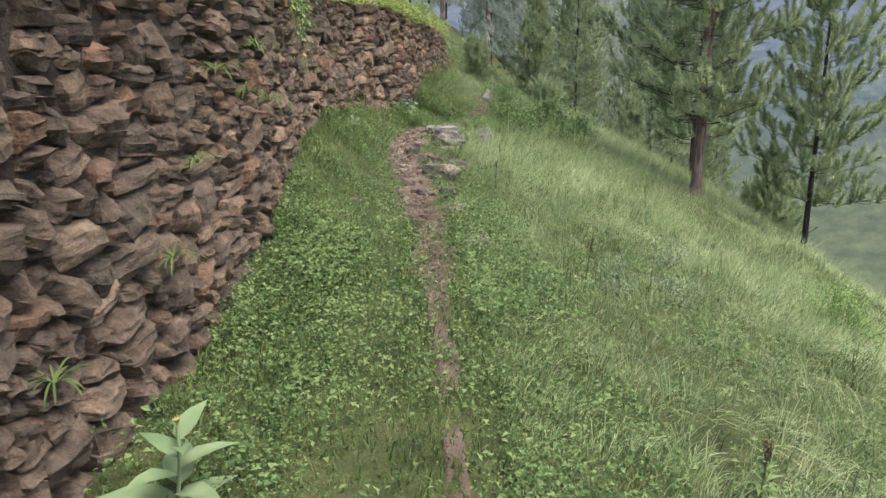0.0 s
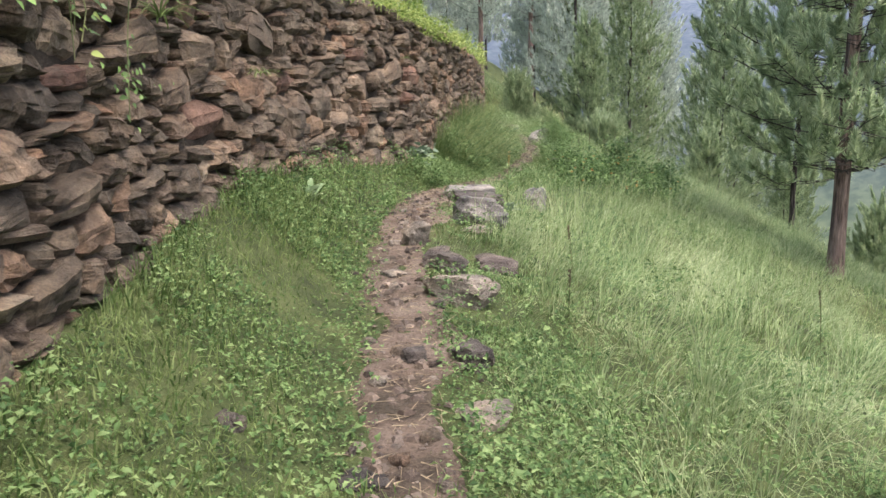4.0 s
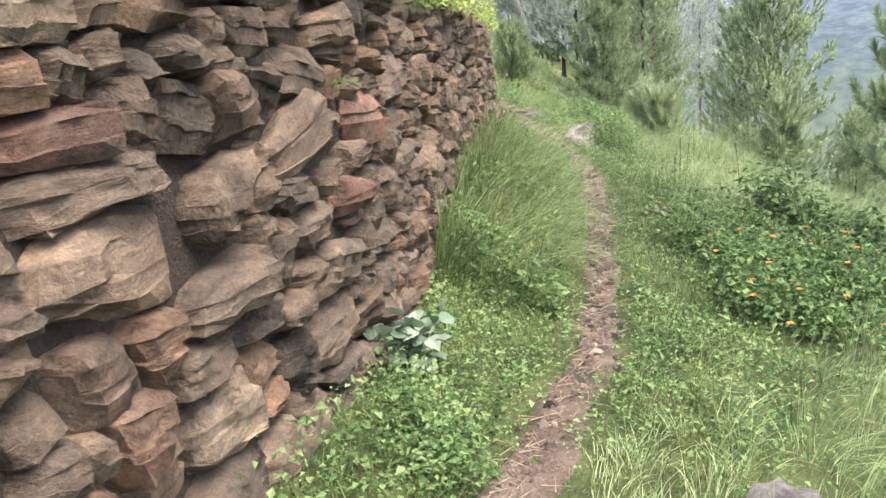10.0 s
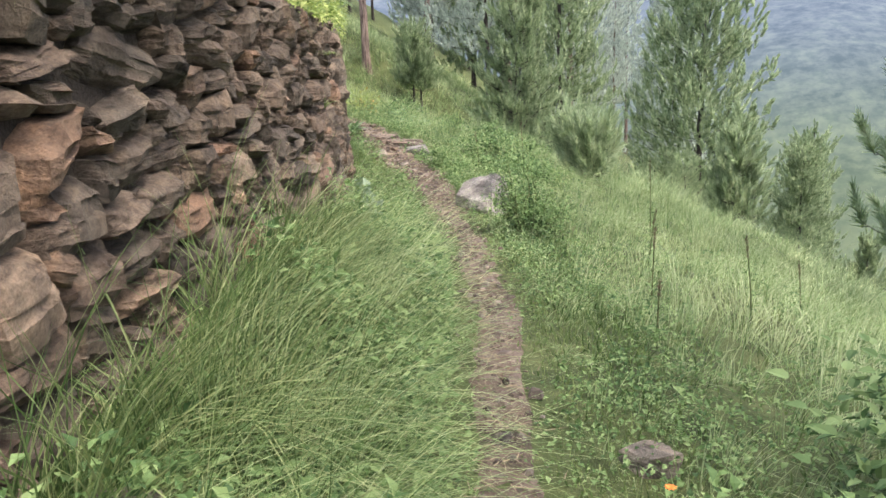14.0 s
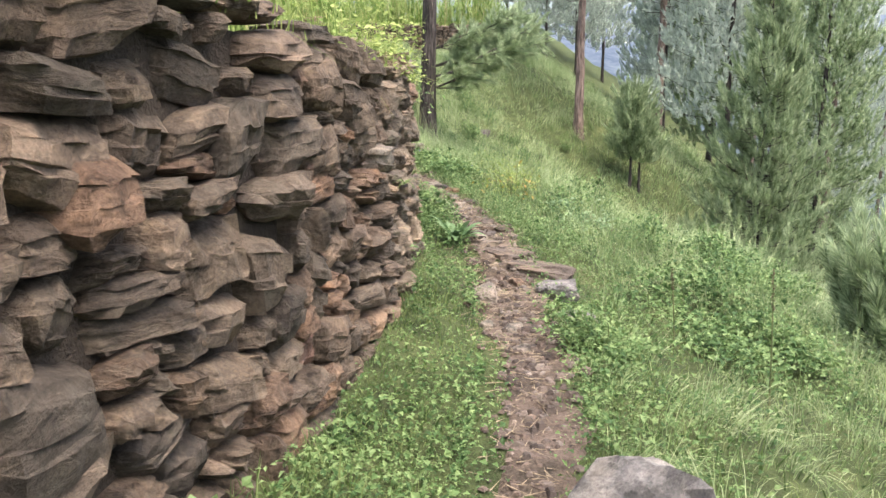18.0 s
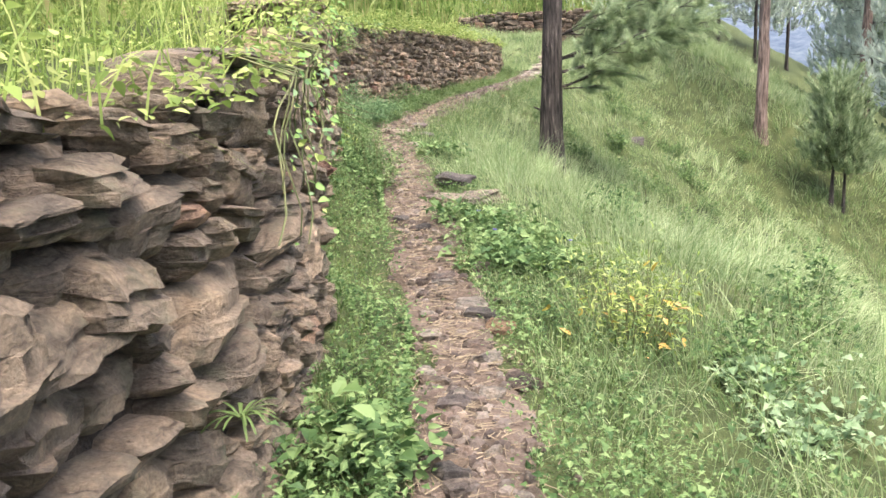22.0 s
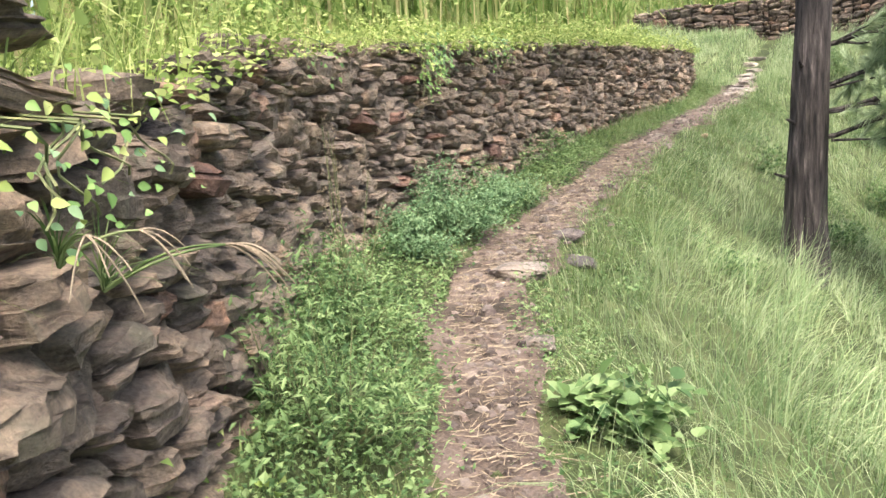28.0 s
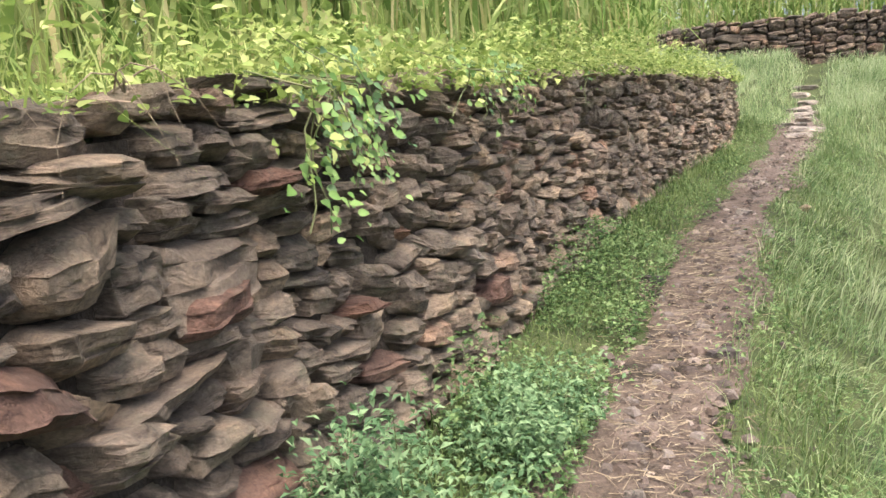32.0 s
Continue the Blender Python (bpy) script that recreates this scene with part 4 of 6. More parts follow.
for z_, az_, ln_, sd_ in ((1.3, 22, 2.5, 8), (1.55, -4, 2.2, 9), (1.75, 44, 2.2, 10), (2.1, 15, 2.0, 11)):
    low_bough(near_pine, z_, radians(az_), ln_, sd_)
for k in range(3):
    v, f = tubes([(np.array([[0.0, 0, 0.9 + 0.5 * k], [-0.22 + 0.1 * k, -0.22, 1.0 + 0.5 * k]]), np.array([0.03, 0.012]))], 6)
    part_np("snag", np_mesh("snag", v, f, M_BARK), near_pine, "short broken branch stub")

tall = pine("pine_tree", (4.74, 15.6, g1(4.74, 15.6)), 13.0, 0.1, 1.75, 21, 0.105, "tall slender pine with reddish flaking trunk above the slope", 12, 110, 0.2, 110, 0.35, (0.012, 0.0), w=0.01, fluff=1.7, split=True, bark=M_PINKBARK)
thin = pine("pine_tree", (6.97, 15.8, g1(6.97, 15.8)), 5.8, 0.16, 1.25, 22, 0.06, "slim open young pine with visible limbs", 8, 130, 0.2, 45, 0.5, w=0.01, fluff=1.7, split=True)
young = pine("pine_tree", (3.95, 37.3, g1(3.95, 37.3)), 7.2, 0.03, 1.65, 23, 0.07, "bushy young pine with upright candles below the footpath", 14, 80, 0.17, 115, 1.1, w=0.0115, fluff=1.3, split=True)
dense = pine("pine_tree", (9.4, 38.4, g1(9.4, 38.4)), 12.5, 0.05, 2.5, 24, 0.11, "broad dense pine rising from lower slope", 14, 34, 0.2, 170, 0.7, w=0.024, fluff=1.5)
small = pine("pine_sapling", (6.42, 29.0, g1(6.42, 29.0)), 1.75, 0.05, 0.5, 25, 0.025, "small bright green pine sapling in grass", 6, 110, 0.17, 30, 1.0, w=0.009, fluff=1.2, split=True)
small2 = pine("pine_sapling", (3.25, 26.75, g1(3.25, 26.75)), 0.7, 0.1, 0.42, 26, 0.02, "low rounded pine sapling beside tall weeds", 4, 130, 0.2, 25, 0.3, w=0.007, split=True, fluff=1.5)
far_tall = pine("pine_tree", (-0.08, 48.7, g1(-0.08, 48.7)), 14.0, 0.3, 2.0, 27, 0.16, "tall pine with bare pinkish trunk", 9, 24, 0.25, 85, 0.6, w=0.036, fluff=1.5, leafage=M_HAZENEEDLE, bark=M_PINKBARK)
wood = pine("pine_tree", (3.4, 62.0, g1(3.4, 62.0)), 14.0, 0.12, 2.6, 29, 0.085, "tall leafy pine in the wood", 12, 24, 0.25, 110, 0.7, w=0.038, fluff=1.5, leafage=M_HAZENEEDLE)
sap = pine("pine_sapling", (1.66, 47.55, g1(1.66, 47.55)), 3.1, 0.3, 0.8, 28, 0.05, "spindly twin-stemmed pine sapling", 10, 60, 0.2, 35, 0.6, w=0.016, fluff=1.2)
copy_thing(thin, turned(6.9, 23.3, 1.3, 1.1))
for x, y, a, s in ((11.0, 35.5, 0.5, 0.5), (12.2, 37.5, 2.5, 0.6)):
    copy_thing(dense, turned(x, y, a, s))
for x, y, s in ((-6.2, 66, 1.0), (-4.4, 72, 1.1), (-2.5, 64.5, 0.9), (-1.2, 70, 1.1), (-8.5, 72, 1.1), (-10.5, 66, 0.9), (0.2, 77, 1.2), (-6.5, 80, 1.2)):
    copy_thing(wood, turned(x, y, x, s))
copy_thing(sap, turned(1.95, 47.8, 2.0, 0.9))
copy_thing(small, turned(11.5, 29.0, 1.0, 1.5))
copy_thing(small, turned(12.8, 31.5, 2.0, 1.9))
copy_thing(thin, turned(7.2, 33.5, 2.0, 0.45))
copy_thing(young, turned(13.2, 36.0, 1.2, 0.7))
rf = np.random.default_rng(99)
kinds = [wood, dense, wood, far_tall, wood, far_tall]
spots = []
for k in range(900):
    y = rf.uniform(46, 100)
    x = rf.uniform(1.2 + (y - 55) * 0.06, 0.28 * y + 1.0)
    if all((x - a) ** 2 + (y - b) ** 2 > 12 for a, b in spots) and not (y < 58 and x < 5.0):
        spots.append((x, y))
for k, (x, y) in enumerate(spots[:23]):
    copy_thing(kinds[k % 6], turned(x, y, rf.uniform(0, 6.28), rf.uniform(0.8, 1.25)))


# ---- ground plants ----
def grass_object(name, x, y, lengths, widths, lean, seg, mat, label, r, droop=0.6):
    z = ground(x, y) - 0.015
    v, f = blades(np.stack([x, y, z], -1), lengths, widths, lean, seg, r, droop)
    return tagged(part_np(name, np_mesh(name, v, f, mat)), label, "grass", kind="stuff")


def off_path(x, y, r, keep=0.1):
    w = np.interp(y, py, width)
    d = np.abs(x - path_x(y))
    return d > w * (0.3 + 0.75 * r.random(len(x))) - keep * 0.2 - 0.06 * np.clip((6 - y) / 3, 0, 1) * (r.random(len(x)) < 0.35)


# bare spots round the stones beside the path: x, y, radius
CLEAR = [(-0.03, 8.95, 0.34), (-0.38, 10.15, 0.22), (0.03, 9.75, 0.36), (0.06, 11.1, 0.36), (0.03, 7.95, 0.2), (0.1, 7.4, 0.24), (0.25, 6.25, 0.2), (-0.03, 12.35, 0.36), (0.58, 13.0, 0.26), (1.25, 22.3, 0.36), (0.7, 25.5, 0.4), (-1.75, 31.1, 0.36), (-3.22, 33.4, 0.2)]


def bare(x, y):
    return np.any([(x - a) ** 2 + ((y - b) * 0.8) ** 2 < c * c for a, b, c in CLEAR], axis=0)


r1 = np.random.default_rng(31)
n = 160000
y = np.concatenate([-1.5 + 48 * r1.random(122000), -1.5 + 11.5 * r1.random(38000)])
x = wall_x(y) - 0.02 + (path_x(y) - wall_x(y) + 0.75) * r1.random(n)
ok = off_path(x, y, r1) | ((y < 6.8) & (r1.random(len(x)) < 0.6))
x, y = x[ok], y[ok]
ok = ~bare(x, y) | (r1.random(len(x)) < 0.3)
x, y = x[ok], y[ok]
pt = patch(x, y, 2.3, 1)
L = np.where(y < 9, 0.62, 1) * np.clip((np.abs(x - path_x(y)) - np.interp(y, py, width) * 0.5) / 0.3, 0.45, 1) * (0.035 + 0.07 * r1.random(len(x))) * (0.6 + 1.0 * pt) * (1 + 0.9 * np.clip((path_x(y) - x - 0.35) / 0.6, 0, 1))
L = np.where((y < 6.8) & (np.abs(x - path_x(y)) < 0.25), 0.05 + 0.05 * r1.random(len(x)), L)
grass_object("verge_grass", x, y, L, 0.005 + 0.006 * r1.random(len(x)), r1.normal(0, 0.6, (len(x), 2)), 2, M_TURF, "short green turf beside the trodden footpath", r1)

def tufts(name, m, per, y0, y1, u0, u1, power, hmin, hmax, r, mat, label, wide=0.0):
    """Clumps of blades that lean the same way and fan out at the tips."""
    yc = r.uniform(y0, y1, m)
    uc = u0 + (u1 - u0) * r.random(m) ** power
    thin_ = ((yc > 13) & (yc < 28) & (uc < 1.6) & (r.random(m) < 0.45)) | bare(path_x(yc) + uc, yc + 0.12)
    yc, uc = yc[~thin_], uc[~thin_]
    m = len(yc)
    xc = path_x(yc) + uc
    a = 1.4 * np.sin(0.8 * xc + 0.6 * yc) + r.normal(0, 0.7, m) - 0.5
    s = r.uniform(0.3, 1.15, m)
    hc = r.uniform(hmin, hmax, m) * (0.5 + 0.8 * patch(xc, yc, 1.5, 2)) * np.clip(np.where(yc < 30, 0.14, 0.42) + uc * 0.56, 0, 1)
    k = np.repeat(np.arange(m), per)
    n = len(k)
    rad = 0.09 * np.sqrt(r.random(n)) * (1 + 0.12 * uc[k])
    th = r.uniform(0, 6.28, n)
    x, y = xc[k] + rad * np.cos(th), yc[k] + rad * np.sin(th)
    lean = np.stack([np.cos(a[k]) * s[k] + np.cos(th) * 0.35, np.sin(a[k]) * s[k] + np.sin(th) * 0.35], -1) + r.normal(0, 0.16, (n, 2))
    return grass_object(name, x, y, hc[k] * r.uniform(0.5, 1.25, n), 0.0028 + 0.003 * r.random(n) + wide * uc[k] * np.clip((yc[k] - (20 if y1 > 30 else -20)) / 16, 0.2, 1), lean, 4 if y1 < 30 else 3, mat, label, r, 0.42)


tufts("slope_grass", 6600, 20, -1.5, 28, 0.3, 8.5, 1.5, 0.2, 0.46, r1, M_TALL, "long fine pale green grass arching over the slope", 0.0009)
tufts("slope_grass", 8200, 11, 26, 62, 0.3, 12, 1.2, 0.28, 0.55, r1, M_TALL, "long fine pale green grass arching over the slope", 0.0022)
tufts("wispy_grass", 700, 26, 8, 40, 0.5, 4.5, 1.2, 0.4, 0.75, r1, M_TALL, "tall wispy pale grass tufts on the slope", 0.0006)
n = 75000
y = -1.5 + 60 * r1.random(n)
u = 0.15 + 7 * r1.random(n) ** 1.5
x = path_x(y) + u
ok = ~bare(x, y)
x, y, u = x[ok], y[ok], u[ok]
n = len(x)
grass_object("slope_turf", x, y, np.clip(u / 0.6, 0.3, 1) * (0.06 + 0.14 * r1.random(n)) * (0.6 + 0.7 * patch(x, y, 2.1, 6)), 0.004 + 0.004 * r1.random(n) + 0.001 * u, r1.normal(0, 0.5, (n, 2)), 2, M_TURF, "short green undergrowth between long grass", r1)

n = 26000
x, y = r1.uniform(-10, -2.5, n), r1.uniform(46.2, 50.6, n)
ok = np.abs(x - path_x(y)) > 0.22 * r1.random(n) + 0.08
x, y = x[ok], y[ok]
grass_object("bank_grass", x, y, 0.1 + 0.3 * r1.random(len(x)) * patch(x, y, 2.2, 4), 0.007 + 0.006 * r1.random(len(x)), r1.normal(0, 0.45, (len(x), 2)), 3, M_TALL, "rough grass on the bank past the wall end", r1)

# rank grass in front of the wall, bowed out over the footpath's side
m, per = 250, 30
yc = r1.uniform(15.1, 20.4, m)
ac = r1.random(m) ** 1.2
xc = wall_x(yc) + 0.03 + (path_x(yc) - wall_x(yc) - 0.36) * ac
a = r1.normal(-0.45, 0.95, m)
s = r1.uniform(0.5, 1.1, m)
hc = r1.uniform(0.32, 0.85, m) * (1.05 - 0.45 * ac) * np.interp(yc, [15.1, 15.7, 17.2, 18.5, 20.4], [0.65, 1.3, 1.3, 1, 0.45])
k = np.repeat(np.arange(m), per)
th = r1.uniform(0, 6.28, len(k))
rad = 0.07 * np.sqrt(r1.random(len(k)))
lean = np.stack([np.cos(a[k]) * s[k] + np.cos(th) * 0.3, np.sin(a[k]) * s[k] + np.sin(th) * 0.3], -1) + r1.normal(0, 0.15, (len(k), 2))
grass_object("rank_grass", xc[k] + rad * np.cos(th), yc[k] + rad * np.sin(th), hc[k] * r1.uniform(0.5, 1.2, len(k)), 0.003 + 0.005 * r1.random(len(k)), lean, 6, M_RANK, "tall rank grass bowed over at the wall foot", r1, 0.45)
n = 1500
y = r1.uniform(15.2, 20.2, n)
x = wall_x(y) + 0.05 + (path_x(y) - wall_x(y) - 0.35) * r1.random(n)
a = r1.normal(-0.3, 0.8, n)
s = r1.uniform(0.7, 1.15, n)
grass_object("grass_stems", x, y, r1.uniform(0.5, 1.0, n), np.full(n, 0.0035), np.stack([np.cos(a) * s, np.sin(a) * s], -1), 7, M_TALL, "pale seeding grass stems arching over the clump", r1, 0.35)


def herb_stuff(name, x, y, hmax, ln, r, mat, label, lift=0.0):
    n = len(x)
    z = ground(x, y) + lift + hmax * r.random(n) ** 1.3
    ax = np.stack([r.normal(0, 1, n), r.normal(0, 1, n), r.uniform(-0.1, 0.8, n)], -1)
    up = np.stack([r.normal(0, 0.4, n), r.normal(0, 0.4, n), np.ones(n)], -1)
    lnn = ln * (0.5 + 1.3 * r.random(n) ** 2)
    v, f = leaf_cloud(np.stack([x, y, z], -1), ax, up, lnn, lnn * r.uniform(0.4, 0.8, n))
    return tagged(part_np(name, np_mesh(name, v, f, mat)), label, "weeds", kind="stuff")


n = 175000
y = np.concatenate([-1.5 + 48 * r1.random(135000), -1.5 + 11 * r1.random(40000)])
x = wall_x(y) + 0.02 + (path_x(y) - wall_x(y) + 0.9) * r1.random(n)
ok = (off_path(x, y, r1, -0.1) | ((y < 6.5) & (r1.random(n) < 0.25))) & (patch(x, y, 3.1, 5) + 0.35 * r1.random(n) > 0.5)
x, y = x[ok], y[ok]
herb_stuff("creeping_weeds", x, y, 0.05 + 0.12 * patch(x, y, 2.7, 14), 0.021, r1, M_HERB, "creeping green weeds between wall and footpath")

n = 110000
y = np.concatenate([r1.uniform(-1, 13, n // 2), r1.uniform(13, 30, n - n // 2)])
x = path_x(y) + 0.2 + 3.0 * r1.random(n) ** 1.4
ok = (patch(x, y, 2.4, 8) + 0.3 * r1.random(n) > 0.62) & (np.hypot(x - 1.25, y - 22.35) > 0.62) & ~bare(x, y)
x, y = x[ok], y[ok]
herb_stuff("slope_herbs", x, y, 0.1 + 0.22 * patch(x, y, 1.9, 11), 0.024, r1, M_HERB, "leafy herbs mixed through the slope grass")

n = 16000
y = r1.uniform(15.0, 21, n)
x = wall_x(y) + 0.1 + (path_x(y) - wall_x(y) - 0.3) * r1.random(n)
ok = patch(x, y, 3.3, 21) > 0.45
x, y = x[ok], y[ok]
herb_stuff("rank_herbs", x, y, 0.5 * patch(x, y, 2.9, 5) + 0.05, 0.036, r1, M_HERB, "leafy herbs growing through rank grass")

# taller herbs along the wall foot
n = 64000
y = np.concatenate([r1.uniform(2.5, 6.5, n // 8), r1.uniform(9, 16, n // 6), r1.uniform(18, 31, n // 3), r1.uniform(30.5, 39, n // 3)])
x = wall_x(y) + 0.03 + 0.6 * r1.random(len(y)) ** 1.5
x = np.minimum(x, path_x(y) - 0.25)
ok = patch(x, y, 2.6, 9) + 0.35 * r1.random(len(y)) > 0.55
x, y = x[ok], y[ok]
herb_stuff("wall_foot_herbs", x, y, 0.1 + 0.26 * patch(x, y, 1.7, 3) * np.clip(1.1 - (x - wall_x(y)) / 0.8, 0.2, 1), 0.024, r1, M_HERB, "leafy green herbs crowding the wall foot")

# weeds spilling over the terrace edge
n = 84000
y = r1.uniform(-2, 46.5, n)
x = wall_x(y) + 0.03 - 2.2 * r1.random(n) ** 1.3
ok = patch(x, y, 1.3, 3) + 0.4 * r1.random(n) > 0.35
x, y = x[ok], y[ok]
n = len(x)
z = np.where(x > wall_x(y) - 0.26, top_z(y) - 0.02, ground(np.minimum(x, wall_x(y) - 0.27), y)) + 0.3 * r1.random(n) ** 1.2 * (0.3 + patch(x, y, 2.1, 4))
ax = np.stack([r1.normal(0.3, 1, n), r1.normal(0, 1, n), r1.uniform(-0.4, 0.7, n)], -1)
lnn = 0.036 * r1.uniform(0.5, 1.5, n)
upv = np.stack([r1.normal(0, 0.4, n), r1.normal(0, 0.4, n), np.ones(n)], -1)
pos = np.stack([x, y, z], -1)
near = (y > 22) & (y < 35) & (x > wall_x(y) - 1.1)
v, f = leaf_cloud(pos[~near], ax[~near], upv[~near], lnn[~near] * 1.2, lnn[~near] * 0.9)
tagged(part_np("terrace_weeds", np_mesh("terrace_weeds", v, f, M_LIME)), "yellow-green weeds overgrowing the terrace edge", "weeds", kind="stuff")
v, f = fine_leaves(pos[near], ax[near], upv[near], lnn[near] * 0.72, lnn[near] * 0.5)
tagged(part_np("terrace_creeper", np_mesh("terrace_creeper", v, f, M_LIME, True)), "round-leaved creeper matted over the terrace edge", "weeds", kind="stuff")
n = 26000
y = r1.uniform(-2, 46.5, n)
x = wall_x(y) - 0.1 - 2.5 * r1.random(n)
z = np.where(x > wall_x(y) - 0.26, top_z(y) - 0.03, ground(np.minimum(x, wall_x(y) - 0.27), y))
v, f = blades(np.stack([x, y, z], -1), 0.2 + 0.35 * r1.random(n), np.full(n, 0.006), r1.normal(0, 0.45, (n, 2)) + np.array([0.15, 0]), 3, r1)
tagged(part_np("terrace_grass", np_mesh("terrace_grass", v, f, M_LIME)), "bright grass along the terrace edge", "grass", kind="stuff")

# standing crop on the terrace
n = 1500
y = np.concatenate([r1.uniform(26, 46, n), r1.uniform(10, 20, n // 5)])
x = wall_x(y) - 1.0 - 5 * r1.random(len(y)) ** 1.3
z = ground(x, y)
y2, x2 = r1.uniform(51.3, 58, 500), r1.uniform(-12, -3.6, 500)
x, y, z = np.concatenate([x, x2]), np.concatenate([y, y2]), np.concatenate([z, np.maximum(ground(x2, y2), 3.2)])
n = len(x)
hh = r1.uniform(1.2, 2.0, n)
v1, f1 = blades(np.stack([x, y, z], -1), hh, np.full(n, 0.035), r1.normal(0, 0.06, (n, 2)), 3, r1)
M_STALK = leaf_mat("maize_stalk", (0.16, 0.2, 0.06), (0.33, 0.33, 0.13), (0.46, 0.4, 0.2), 1.2, through=0.2)
tagged(part_np("crop_stalks", np_mesh("crop_stalks", v1, f1, M_STALK)), "pale ripening maize stalks on the terrace", "crop", kind="stuff")
k = 9
rt = np.repeat(np.stack([x, y, z], -1), k, axis=0)
rt[:, 2] += np.repeat(hh, k) * r1.uniform(0.1, 0.9, n * k)
v2, f2 = blades(rt, r1.uniform(0.4, 0.8, n * k), np.full(n * k, 0.055), r1.normal(0, 0.5, (n * k, 2)), 4, r1, 0.9)
M_CROP = leaf_mat("crop_leaf", (0.12, 0.2, 0.045), (0.23, 0.32, 0.09), (0.38, 0.44, 0.17), 1.2, through=0.45)
tagged(part_np("standing_crop", np_mesh("standing_crop", v2, f2, M_CROP)), "tall green leaves of maize crop standing on the terrace", "crop", kind="stuff")


# ---- single plants ----
M_STEM = leaf_mat("plant_stem", (0.06, 0.08, 0.03), (0.1, 0.12, 0.05), (0.15, 0.15, 0.07), 8.0, 0.7, 0.0)
M_TWIG = soil_mat("dry_twig", [(0.3, (0.06, 0.045, 0.03)), (0.7, (0.16, 0.12, 0.08))], 9.0, 0.01)
M_GREY = leaf_mat("silvery_leaf", (0.1, 0.145, 0.095), (0.17, 0.23, 0.16), (0.25, 0.31, 0.235), 5.0)
M_LUSH = leaf_mat("lush_leaf", (0.07, 0.135, 0.06), (0.135, 0.225, 0.105), (0.22, 0.32, 0.165), 4.0, through=0.35)
M_VINE = leaf_mat("vine_leaf", (0.09, 0.17, 0.045), (0.16, 0.27, 0.075), (0.24, 0.36, 0.12), 5.0, through=0.35)
M_SOFT = leaf_mat("soft_leaf", (0.13, 0.2, 0.1), (0.2, 0.29, 0.15), (0.29, 0.37, 0.22), 5.0, through=0.35)
M_BUSH = leaf_mat("bush_leaf", (0.045, 0.088, 0.03), (0.105, 0.178, 0.06), (0.2, 0.29, 0.11), 7.0, through=0.35)
M_YELLOW = leaf_mat("yellowed_leaf", (0.3, 0.24, 0.04), (0.42, 0.3, 0.07), (0.5, 0.28, 0.12), 20.0)


def petal_mat(name, col):
    m, n, l, b = node_mat(name, 0.6)
    geo = n.new("ShaderNodeNewGeometry")
    a = noise_tex(n, l, 60, 2, geo.outputs["Position"])
    r = ramp(n, [(0.3, tuple(c * 0.7 for c in col)), (0.7, col)])
    l.new(a.outputs["Fac"], r.inputs[0])
    l.new(r.outputs[0], b.inputs["Base Color"])
    return m


M_ORANGE, M_VIOLET, M_YFLOWER = petal_mat("orange_petal", (0.75, 0.24, 0.05)), petal_mat("violet_petal", (0.2, 0.16, 0.62)), petal_mat("yellow_petal", (0.42, 0.33, 0.12))


